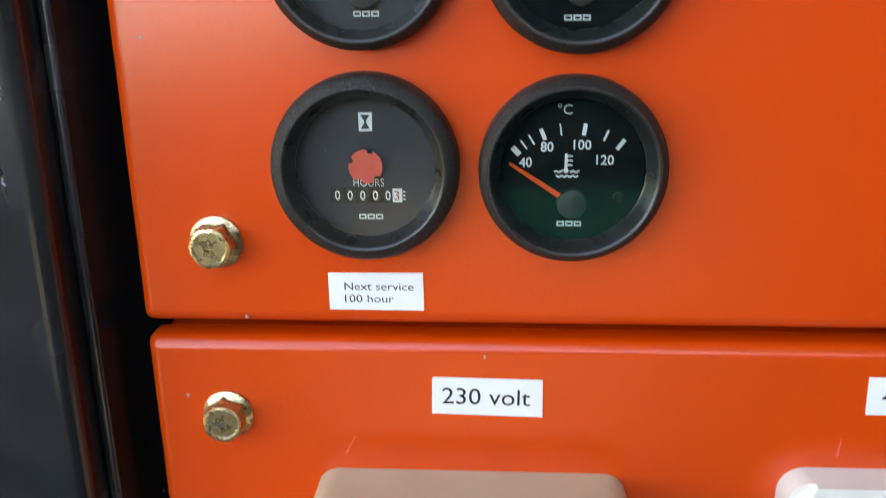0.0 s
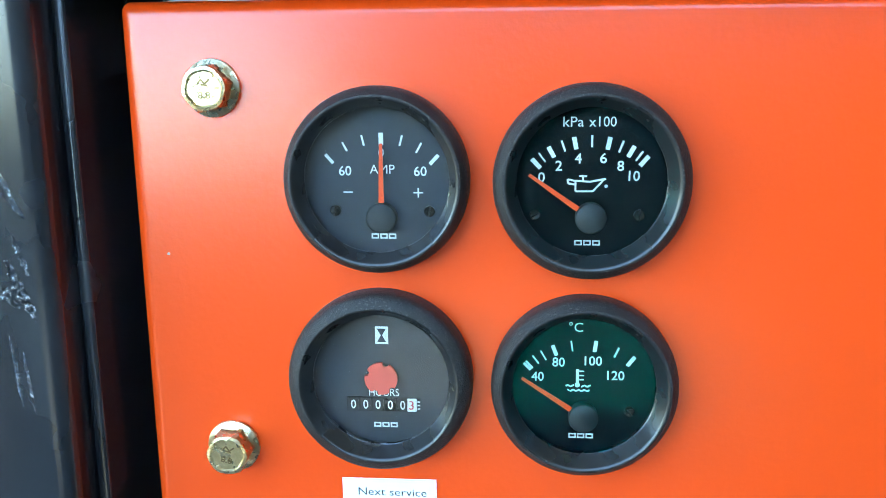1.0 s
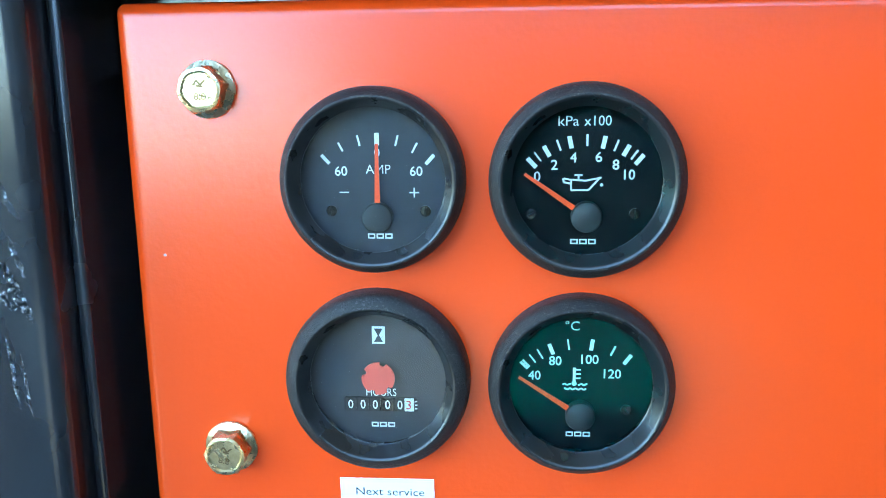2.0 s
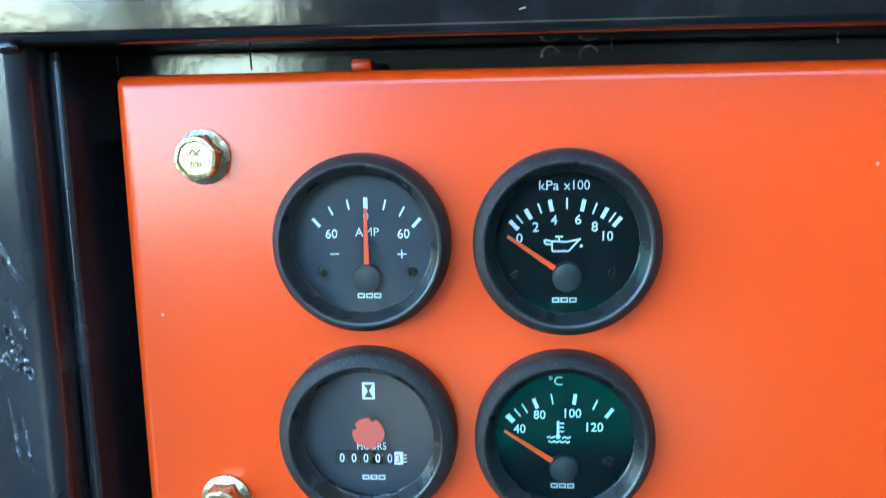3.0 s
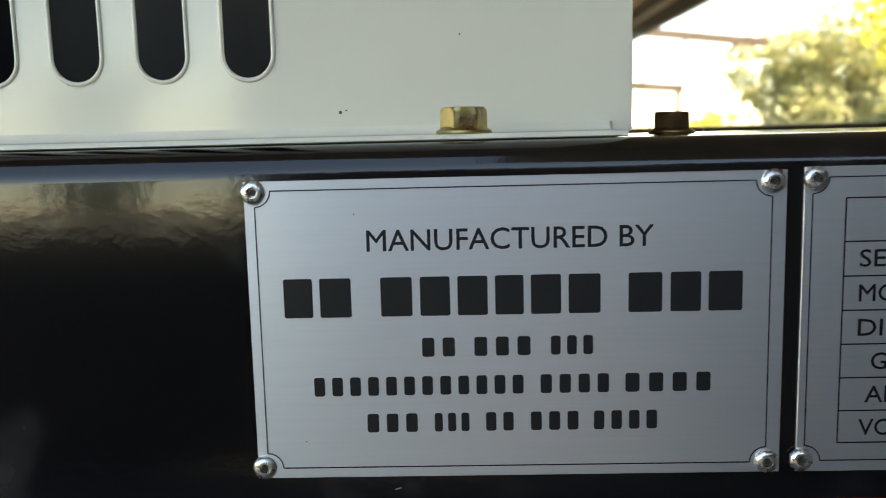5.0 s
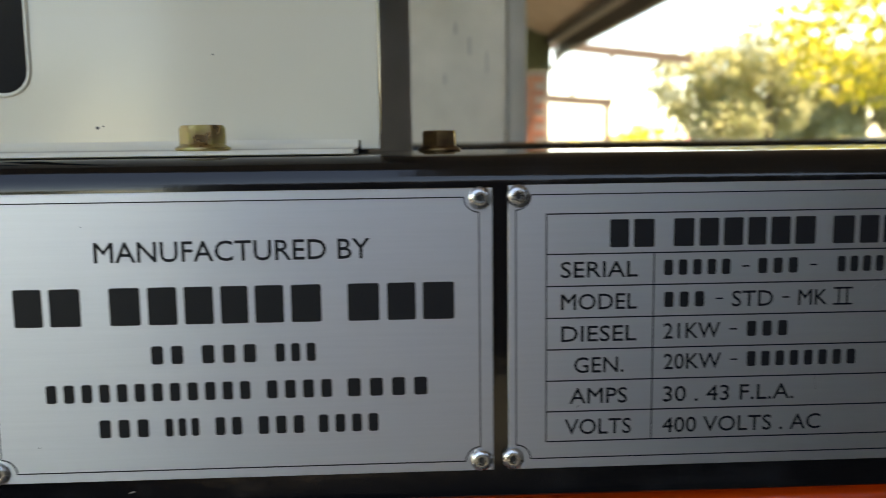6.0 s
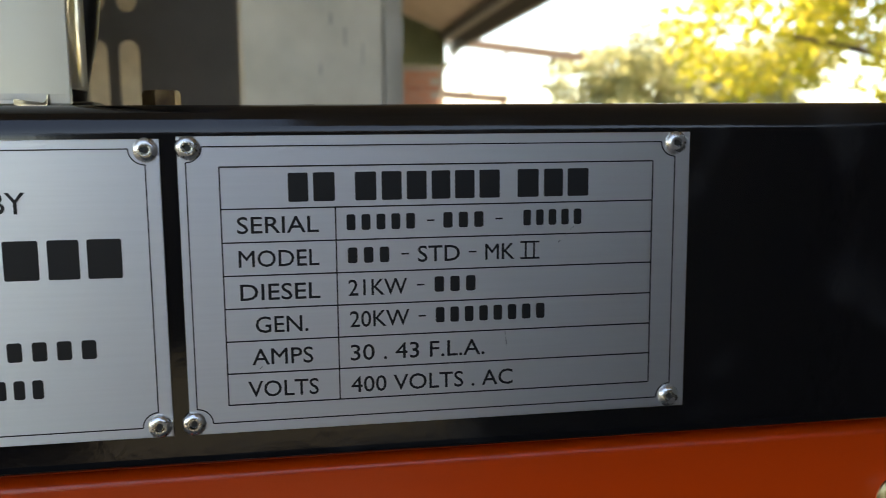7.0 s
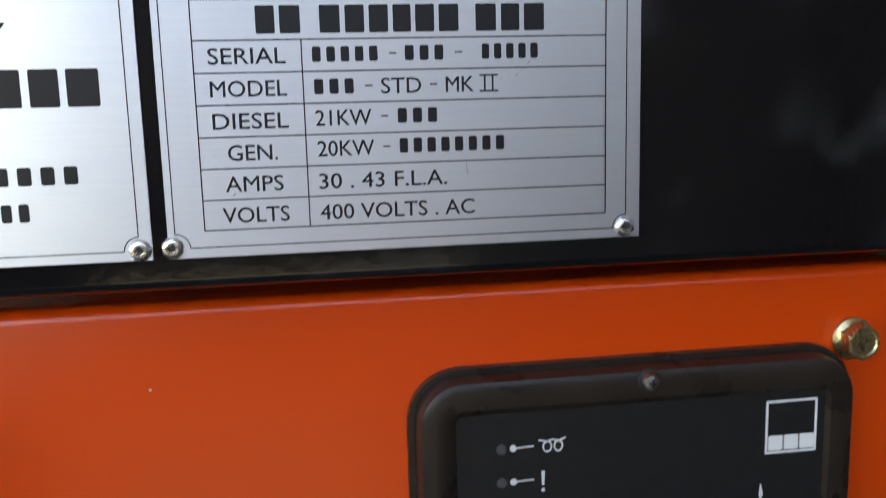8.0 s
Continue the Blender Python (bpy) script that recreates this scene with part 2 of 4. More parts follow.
def lathe(profile, n=64, bm=None):
    """Turns (radius, y) round the y axis."""
    bm = bm or bmesh.new()
    rings = []
    for r, y in profile:
        if r < 1e-6:
            rings.append([bm.verts.new((0, y, 0))])
        else:
            rings.append([bm.verts.new((r * math.cos(2 * math.pi * i / n), y, r * math.sin(2 * math.pi * i / n))) for i in range(n)])
    for a, b in zip(rings, rings[1:]):
        for i in range(n):
            j = (i + 1) % n
            if len(a) == 1 and len(b) == 1:
                continue
            if len(a) == 1:
                bm.faces.new((a[0], b[i], b[j]))
            elif len(b) == 1:
                bm.faces.new((a[i], a[j], b[0]))
            else:
                bm.faces.new((a[i], a[j], b[j], b[i]))
    return bm


def slab(outline, y0, y1, bm=None):
    """An outline in x, z, extruded from y0 to y1."""
    bm = bm or bmesh.new()
    a = [bm.verts.new((x, y0, z)) for x, z in outline]
    b = [bm.verts.new((x, y1, z)) for x, z in outline]
    bm.faces.new(a)
    bm.faces.new(b[::-1])
    for i in range(len(a)):
        j = (i + 1) % len(a)
        bm.faces.new((a[i], a[j], b[j], b[i]))
    return bm


def strip(x0, z0, x1, z1, w, y0, y1, bm=None, w1=None):
    """A straight stroke of width w (w1 at its end)."""
    d = Vector((x1 - x0, z1 - z0)).normalized()
    px, pz = -d.y, d.x
    a, b = w / 2, (w if w1 is None else w1) / 2
    return slab([(x0 + px * a, z0 + pz * a), (x0 - px * a, z0 - pz * a), (x1 - px * b, z1 - pz * b), (x1 + px * b, z1 + pz * b)], y0, y1, bm)


def disc(cx, cz, r, y0, y1, n=24, bm=None):
    return slab([(cx + r * math.cos(2 * math.pi * i / n), cz + r * math.sin(2 * math.pi * i / n)) for i in range(n)], y0, y1, bm)


def round_rect(x0, x1, z0, z1, r, n=6):
    pts = []
    for cx, cz, a0 in ((x1 - r, z1 - r, 0), (x0 + r, z1 - r, 90), (x0 + r, z0 + r, 180), (x1 - r, z0 + r, 270)):
        for i in range(n + 1):
            a = radians(a0 + 90 * i / n)
            pts.append((cx + r * math.cos(a), cz + r * math.sin(a)))
    return pts


def tube(points, r, n=14, bm=None):
    """A round bar along a line of points."""
    bm = bm or bmesh.new()
    pts = [Vector(p) for p in points]
    rings = []
    side = Vector((0, 1, 0))
    for i, p in enumerate(pts):
        d = (pts[min(i + 1, len(pts) - 1)] - pts[max(i - 1, 0)]).normalized()
        u = side.cross(d)
        u = u.normalized() if u.length > 1e-4 else Vector((1, 0, 0))
        v = d.cross(u)
        rr = r[i] if isinstance(r, (list, tuple)) else r
        rings.append([bm.verts.new(p + rr * (math.cos(2 * math.pi * k / n) * u + math.sin(2 * math.pi * k / n) * v)) for k in range(n)])
    for a, b in zip(rings, rings[1:]):
        for k in range(n):
            bm.faces.new((a[k], a[(k + 1) % n], b[(k + 1) % n], b[k]))
    bm.faces.new(rings[0][::-1])
    bm.faces.new(rings[-1])
    return bm


def lettering(text, cx, cz, y, mat, parent, height, width=None, bold=0.0, align="c", name="lettering"):
    """Printed words facing -y: capital height, width where it is known, and by how much the strokes are thickened."""
    cu = bpy.data.curves.new(name, "FONT")
    cu.body, cu.size, cu.resolution_u = text, 1.0, 3
    tmp = bpy.data.objects.new(name, cu)
    scene.collection.objects.link(tmp)
    bpy.context.view_layer.update()
    me = bpy.data.meshes.new_from_object(tmp.evaluated_get(bpy.context.evaluated_depsgraph_get()))
    bpy.data.objects.remove(tmp)
    co = np.array([v.co[:] for v in me.vertices])
    lo, hi = co.min(0), co.max(0)
    sz = height / 0.729
    sx = sz if width is None else width / (hi[0] - lo[0])
    ax = (lo[0] + hi[0]) / 2 if align == "c" else lo[0]
    flat = [((p[0] - ax) * sx, (p[1] - 0.3645) * sz) for p in co]
    faces = [tuple(f.vertices) for f in me.polygons]
    d = bold * height
    verts, polys = [], []
    for k, (dx, dz) in enumerate(((0, 0), (-d, 0), (d, 0), (0, d), (0, -d)) if bold else ((0, 0),)):
        n0 = len(verts)
        verts += [(x + dx, -0.00001 * k, z + dz) for x, z in flat]
        polys += [tuple(i + n0 for i in f) for f in faces]
    out = bpy.data.meshes.new(name)
    out.from_pydata(verts, [], polys)
    out.materials.append(mat)
    ob = new(name, out)
    ob.location = (cx, y, cz)
    ob.parent = parent
    return ob


def bars(runs, cz, h, y, mat, parent, name="printed_bar"):
    """Plain bars, a letter wide each, in the place of words that are not to be read; runs: start, end, count."""
    for x0, x1, n in runs:
        step = (x1 - x0 + 0.0010) / n
        for k in range(n):
            xa = x0 + k * step
            part(name, slab(round_rect(xa, xa + step * 0.60, cz - h / 2, cz + h / 2, h * 0.12, 2), y, y + 0.0001), mat, parent)


def blocks(widths, x0, x1, cz, h, y, mat, parent):
    """A row of plain letter-sized blocks; a negative width is a space."""
    total = sum(abs(w) for w in widths)
    k, x = (x1 - x0) / total, x0
    for w in widths:
        if w > 0:
            part("printed_block", slab(round_rect(x, x + w * k * 0.80, cz - h / 2, cz + h / 2, h * 0.05, 2), y, y + 0.0001), mat, parent)
        x += abs(w) * k


# ---- ground, roof and walls round the machine ----
bm = bmesh.new()
bmesh.ops.create_grid(bm, x_segments=60, y_segments=60, size=400)
for v in bm.verts:
    far = max(abs(v.co.x), abs(v.co.y))
    v.co.z = -0.06 + (0.5 * noise.noise(v.co * 0.02) + 0.5 if far > 60 else 0)
tagged(part("ground", bm, SOIL), "dry grassy yard reaching to the trees", "ground", kind="structure")
tagged(part("floor", box(-4.2, 2.45, -2.9, 10.6, -0.2, 0.0, 0.01), CONCRETE), "stained concrete floor slab under the carport", "floor", kind="structure")


def roof_z(x):
    return 2.66 + (2.1 - x) * 0.42 if x > -1.0 else 2.66 + 3.1 * 0.42 + (x + 1.0) * 0.42


bm = bmesh.new()
# Unseen front edge is made up: set back on the left to admit sky.
for xs, y0 in (((2.35, 0.25), -2.9), ((0.25, -1.0, -4.4), -1.1)):
    outline = [(x, roof_z(x)) for x in xs]
    slab(outline + [(x, z + 0.05) for x, z in outline[::-1]], y0, 10.8, bm)
tagged(part("ceiling", bm, BOARD), "pale brown boarded underside of the pitched carport roof", "ceiling", kind="structure")
beam = thing("roof_beam", "dark brown steel edge beam under the carport roof", "beam")
part("channel", box(2.14, 2.22, -2.85, 10.7, 2.42, 2.56, 0.006), DARK_STEEL, beam)
part("batten", box(2.02, 2.07, -2.85, 10.7, 2.585, 2.65, 0.004), DARK_STEEL, beam, "thin dark batten under the boards")
part("flashing", box(2.09, 2.12, -2.85, 10.7, 2.56, 2.64, 0.002), GREY_PLASTIC, beam, "pale metal strip above the channel")

post = thing("carport_pillar", "whitewashed concrete pillar with faint cracks and stains", "pillar", pose(0.36, 2.36, 0))
bm = box(-0.235, 0.16, -0.16, 0.16, 0, 3.3, 0.012, 3)
part("shaft", bm, PLASTER, post)
part("edge_strip", box(0.164, 0.216, -0.155, -0.06, 0, 3.2, 0.004), PALE_GREY, post, "grey strip along the pillar's edge")
for k, (dx, dz, w, h) in enumerate(((0.05, 1.66, 0.006, 0.05), (-0.02, 1.58, 0.005, 0.03), (0.10, 1.61, 0.004, 0.06), (0.01, 1.72, 0.008, 0.03))):
    part("plaster_patch", slab(round_rect(dx, dx + w, dz, dz + h, 0.002, 2), -0.1605, -0.159), PALE_GREY, post, "small grey scuff")
rpost = thing("steel_post", "dark grey square steel carport post", "post", pose(2.17, 1.92, 0))
part("tube", box(-0.05, 0.05, -0.05, 0.05, 0.012, 2.42, 0.006), DARK_STEEL, rpost)
part("foot_plate", box(-0.09, 0.09, -0.09, 0.09, 0, 0.012, 0.003), DARK_STEEL, rpost)

# far gable: brick below, ribbed sheet above
wall = tagged(part("wall_north", box(1.2, 2.06, 10.53, 10.75, 0, 2.26), MORTAR), "red brick wall closing the far end of the carport", "wall", kind="structure")
sheet = thing("sheet_wall", "green-grey ribbed metal sheet above the brick wall", "wall cladding", kind="structure")
bm = bmesh.new()
xs = np.arange(1.2, 2.08, 0.02)
top, low = [], []
for i, x in enumerate(xs):
    y = 10.56 + (0.012 if (i // 2) % 2 else -0.012)
    top.append(bm.verts.new((x, y, roof_z(x) - 0.01)))
    low.append(bm.verts.new((x, y, 2.262)))
for i in range(len(xs) - 1):
    bm.faces.new((low[i], low[i + 1], top[i + 1], top[i]))
bmesh.ops.solidify(bm, geom=bm.faces[:], thickness=0.002)
part("ribbed_sheet", bm, CORRUGATED, sheet)
tagged(part("wall_back", box(-4.3, 1.195, 10.55, 10.75, 0, 4.0), PLASTER), "plain plastered wall closing the far end", "wall", kind="structure")
tagged(part("wall_west", box(-4.45, -4.25, 0.8, 10.8, 0, 2.75), PLASTER), "plain plastered side wall of the carport", "wall", kind="structure")

# Unseen and added: blocks sky on the right for darker plate reflections.
tagged(part("added_wall_south", box(0.82, 2.4, -2.85, -2.65, 0, 2.3, 0.01), GREY_WALL), "added unseen grey wall that darkens reflections on the right", "wall", kind="structure")
# Out of view; added so that gloss straight ahead mirrors something dark.
shed = thing("garden_shed", "added unseen dark shed that keeps reflections straight ahead dark", "shed", pose(0, -5.2, 0))
part("wall", box(-1.25, 4.6, -2.4, 0.0, -0.06, 2.75, 0.01), HELPER_BOARDS, shed)
for k in range(29):
    part("batten", box(-1.23 + k * 0.2, -1.19 + k * 0.2, 0.0005, 0.022, -0.06, 2.74, 0.003, 1), HELPER_BOARDS, shed)
bm = bmesh.new()
for x in (-1.5, 4.85):
    for y, z in ((0.25, 2.76), (-1.2, 3.35), (-2.65, 2.76)):
        bm.verts.new((x, y, z))
bm.verts.ensure_lookup_table()
v = bm.verts
bm.faces.new((v[0], v[3], v[4], v[1]))
bm.faces.new((v[1], v[4], v[5], v[2]))
bmesh.ops.solidify(bm, geom=bm.faces[:], thickness=0.05)
part("roof", bm, DARK_STEEL, shed)
# Added out of view: screens the sunlit ground from the black beam's gloss.
fence = thing("board_fence", "added unseen dark fence that hides the bright yard from reflections", "fence", pose(0, -2.75, -0.06))
for k in range(50):
    part("board", box(-7.2 + k * 0.135, -7.072 + k * 0.135, -0.012, 0.012, 0.03, 1.32 + 0.008 * math.sin(k * 2.3), 0.003, 1), HELPER_BOARDS, fence)
for k in range(4):
    part("post", box(-7.2 + k * 2.2, -7.1 + k * 2.2, -0.115, -0.013, 0, 1.36, 0.006), HELPER_BOARDS, fence)
for z in (0.3, 1.0):
    part("rail", box(-7.2, -0.46, -0.05, -0.0125, z, z + 0.08, 0.003), HELPER_BOARDS, fence)
# Unseen helper wall: keeps sun off the floor and the right side dark.
tagged(part("added_wall_east", box(2.25, 2.4, -2.64, 1.7, 0, 2.41), HELPER_BOARDS), "added unseen dark wall that keeps sun out from the right", "wall", kind="structure")

# ---- the generator's black frame ----
frame_ob = thing("generator_frame", "gloss black painted steel frame of a generator set, dusty and scuffed", "generator frame")


def extruded(ring, axis, c0, c1):
    """A closed outline pushed along x or z."""
    bm = bmesh.new()
    at = (lambda c, p: (c, p[0], p[1])) if axis == "x" else (lambda c, p: (p[0], p[1], c))
    a = [bm.verts.new(at(c0, p)) for p in ring]
    b = [bm.verts.new(at(c1, p)) for p in ring]
    bm.faces.new(a)
    bm.faces.new(b[::-1])
    for i in range(len(a)):
        j = (i + 1) % len(a)
        bm.faces.new((a[i], a[j], b[j], b[i]))
    return bm


def corner_arc(cy, cz, r, a0, n=8):
    return [(cy + r * math.cos(radians(a0 + 90 * i / n)), cz + r * math.sin(radians(a0 + 90 * i / n))) for i in range(n + 1)]


BEAM_LOW, BEAM_TOP = 1.3095, 1.4215
profile = corner_arc(0.1005, BEAM_TOP - 0.0095, 0.0095, 0) + corner_arc(-0.011, BEAM_TOP - 0.0095, 0.0095, 90) + corner_arc(-0.0165, BEAM_LOW + 0.004, 0.004, 180) + corner_arc(0.106, BEAM_LOW + 0.004, 0.004, 270)
part("top_beam", extruded(profile, "x", -0.42, 0.86), BLACK, frame_ob)
part("corner_post", extruded(round_rect(-0.120, -0.0190, -0.0200, 0.09, 0.006, 6), "z", 0.06, BEAM_LOW - 0.0002), POST, frame_ob, "scuffed dusty black corner post")
part("post_flange", box(-0.0187, -0.0145, -0.006, 0.05, 0.5, 1.3090, 0.0015, 3), POST, frame_ob)
part("end_post", box(0.56, 0.66, -0.0200, 0.09, 0.06, BEAM_LOW - 0.0002, 0.007, 3), BLACK, frame_ob)
part("base_rail", box(-0.42, 0.86, -0.03, 0.75, 0.0, 0.06, 0.006), BLACK, frame_ob)
part("rear_beam", box(-0.42, 0.86, 0.615, 0.72, BEAM_LOW, BEAM_TOP, 0.009), BLACK, frame_ob)
part("rear_post", box(-0.115, -0.0135, 0.62, 0.72, 0.06, BEAM_LOW - 0.0002, 0.006), BLACK, frame_ob)
# Added sheet: the gap beside the panels shows only shade.
part("gap_shade_sheet", box(-0.0186, 0.558, 0.075, 0.078, 0.06, BEAM_LOW - 0.0002), DARK, frame_ob, "added dark sheet standing for the shade behind the panels")
part("left_sheet", box(-0.42, -0.117, 0.0, 0.004, 0.06, BEAM_LOW - 0.0002), BLACK, frame_ob)
lip = part("hanging_lip", box(-0.0140, 0.556, 0.0340, 0.0370, 1.280, BEAM_LOW - 0.0002, 0.0008, 1), BLACK, frame_ob, "black lip hanging behind the control panel")
for cx, cz, r in ((0.1385, 1.3055, 0.0030), (0.1515, 1.3052, 0.0032)):
    bm = bmesh.new()
    for i in range(9):
        a, b = radians(190 - 19 * i), radians(190 - 19 * (i + 1))
        strip(cx + r * math.cos(a), cz + r * math.sin(a), cx + r * math.cos(b), cz + r * math.sin(b), 0.0009 - 0.00006 * i, 0.0336, 0.0340, bm)
    part("pale_mark", bm, SCRATCH, lip, "pale curved mark")
for x, h in ((0.0340, 0.0060), (0.1590, 0.0022), (0.2330, 0.0016)):
    part("pale_mark", strip(x, 1.3090, x + 0.0003, 1.3090 - h, 0.0005, 0.0336, 0.0340), SCRATCH, lip, "pale upright mark")
rng = random.Random(5)
# lumpy weld under the beam where the post meets it
pts, radii = [], []
for i in range(40):
    pts.append((-0.105 + 0.0022 * i, -0.0196 + rng.uniform(-0.0003, 0.0003), BEAM_LOW - 0.0006 + rng.uniform(-0.0004, 0.0004)))
    radii.append(0.0017 + 0.0005 * math.sin(i * 1.9) + rng.uniform(0, 0.0003))
part("weld_bead", tube(pts, radii, 10), BLACK, frame_ob, "lumpy painted weld bead", sharp=80)
for cx, w in ((0.262, 0.004), (0.287, 0.005), (0.312, 0.003), (0.332, 0.004), (0.20, 0.004), (0.385, 0.003)):
    bm = slab([(cx + w * (i / 6 - 0.5), -0.0118 + rng.uniform(-0.0009, 0.0009)) for i in range(7)] +
              [(cx + w * (0.5 - i / 6), -0.0105 + rng.uniform(-0.0006, 0.0009)) for i in range(7)], 0, 0.0002)
    bmesh.ops.rotate(bm, verts=bm.verts, matrix=Matrix.Rotation(radians(-90), 3, "X"))
    bmesh.ops.translate(bm, verts=bm.verts, vec=(0, 0, BEAM_TOP + 0.00005))
    part("paint_chip", bm, SCRATCH, frame_ob, "chipped paint on the top edge")


def smear(x0, z0, x1, z1, w, seed):
    """A ragged dusty smear on the post's front."""
    rg = random.Random(seed)
    d = Vector((x1 - x0, z1 - z0))
    px = Vector((-d.y, d.x)).normalized() * w / 2
    n = 14
    up = [Vector((x0, z0)) + d * (i / n) + px * rg.uniform(0.35, 1.0) * math.sin(math.pi * (0.08 + 0.84 * i / n)) for i in range(n + 1)]
    lo = [Vector((x0, z0)) + d * (i / n) - px * rg.uniform(0.35, 1.0) * math.sin(math.pi * (0.08 + 0.84 * i / n)) for i in range(n + 1)]
    return slab([tuple(q) for q in up + lo[::-1]], -0.02008, -0.0200)


for k, q in enumerate(((-0.0400, 1.2600, -0.0255, 1.2375, 0.0055), (-0.0330, 1.2250, -0.0252, 1.2060, 0.0060), (-0.0440, 1.2230, -0.0300, 1.2100, 0.0060), (-0.0300, 1.2330, -0.0262, 1.2200, 0.0030),
                       (-0.0345, 1.2010, -0.0325, 1.1780, 0.0022), (-0.0306, 1.1960, -0.0288, 1.1760, 0.0018), (-0.0380, 1.2350, -0.0365, 1.2260, 0.0016))):
    part("dust_smear", smear(*q, 60 + k), SMEAR, frame_ob, "dry whitish smear on the black paint")

# ---- orange-red panels ----
def folded(ob, z0, z1):
    """A sheet pressed over softly rounded edges and folded back."""
    bm = bmesh.new()
    loops = []
    for a in (0, 15, 30, 45, 60, 75, 90):
        inset, y = 0.0046 * (1 - math.cos(radians(a))), 0.0052 * (1 - math.sin(radians(a)))
        loops.append([bm.verts.new((x, y, z)) for x, z in round_rect(inset - 0.0012, 0.535 - inset, z0 + inset, z1 + 0.0010 - inset, max(0.0030 - 0.5 * inset, 0.0008), 6)])
    back = [bm.verts.new((v.co.x, 0.0115, v.co.z)) for v in loops[0]]
    for p, q in zip([back] + loops, loops):
        for i in range(len(p)):
            j = (i + 1) % len(p)
            bm.faces.new((p[i], p[j], q[j], q[i]))
    bm.faces.new(loops[-1])
    bm.faces.new(back[::-1])
    part("face_sheet", bm, RED, ob, sharp=50)
    part("top_fold", box(0.0035, 0.5315, 0.0116, 0.026, z1 - 0.0006, z1 + 0.0010, 0.0004, 1), RED, ob)
    part("bottom_fold", box(0.0035, 0.5315, 0.0116, 0.026, z0, z0 + 0.0016, 0.0004, 1), RED, ob)
    for x in (0.0, 0.5334):
        part("side_fold", box(x, x + 0.0016, 0.0116, 0.026, z0 + 0.0035, z1 - 0.0035, 0.0004, 1), RED, ob)


panel = thing("instrument_panel", "orange-red powder-coated control panel with folded edges", "control panel")
folded(panel, 1.1288, 1.3)
part("hinge_tab", box(0.0735, 0.0805, 0.0120, 0.0180, 1.3012, 1.3050, 0.0012, 2), RED, panel, "small red tab on the top fold")
socket_panel = thing("socket_panel", "orange-red powder-coated socket panel below the control panel", "socket panel")
folded(socket_panel, 0.93, 1.1223)

# ---- flange bolts ----
def flange_bolt(name, label, m, mat, turn=0.0, group="", stamped=True):
    """An M8 flange bolt that stands up along -y from its seat at the origin."""
    ob = thing(name, label, "bolt", m, group)
    part("flange", lathe([(0, 0), (0.0086, 0), (0.0089, -0.0005), (0.0087, -0.0011), (0.0072, -0.0019), (0.0066, -0.0024), (0, -0.0024)], 40), mat, ob)
    bm = bmesh.new()
    r = 0.0074
    rings = []
    for k, y in ((1.0, -0.0018), (1.0, -0.0072), (0.955, -0.0082), (0.82, -0.0084), (0.74, -0.0077), (0.0, -0.0077)):
        if k == 0:
            rings.append([bm.verts.new((0, y, 0))])
            continue
        ring = []
        for i in range(36):
            a = 2 * math.pi * i / 36
            hexa = r * math.cos(math.pi / 6) / math.cos((a % (math.pi / 3)) - math.pi / 6)
            rad = hexa if y > -0.0075 and k > 0.9 else min(hexa, r * 0.9) * k / 0.955
            rad = min(rad, hexa)
            ring.append(bm.verts.new((rad * math.cos(a + turn), y, rad * math.sin(a + turn))))
        rings.append(ring)
    for p, q in zip(rings, rings[1:]):
        for i in range(36):
            j = (i + 1) % 36
            if len(q) == 1:
                bm.faces.new((p[i], p[j], q[0]))
            else:
                bm.faces.new((p[i], p[j], q[j], q[i]))
    head = part("head", bm, mat, ob, sharp=22)
    if stamped:
        marks = bmesh.new()
        for x0, z0, x1, z1 in ((-0.0020, 0.0012, -0.0008, 0.0028), (-0.0008, 0.0028, 0.0004, 0.0014), (0.0004, 0.0014, 0.0018, 0.0029), (-0.0009, 0.0012, 0.0011, 0.0010)):
            strip(x0, z0, x1, z1, 0.0005, -0.00782, -0.0077, marks)
        part("stamped_mark", marks, STAMP, head, "shallow stamped maker's mark")
        lettering("8.8", 0, -0.0018, -0.0078, STAMP, head, 0.0021, 0.0036, bold=0.02, name="stamped_grade")
    return ob


bolt = flange_bolt("flange_bolt", "yellow zinc-plated flange bolt fixing the control panel", pose(0.0273, 0, 1.275), ZINC, 0.22, "bolts of the red panels")
for (x, z), a in (((0.0273, 1.158), 12), ((0.5088, 1.2708), 40)):
    copy_thing(bolt, pose(x, 0, z, 0, a, 0))
lb = copy_thing(bolt, pose(0.0258, 0, 1.095, 0, -25, 0))
tagged(lb, "yellow zinc-plated flange bolt fixing the socket panel")

# ---- round gauges ----
GA = "gauges on the control panel"


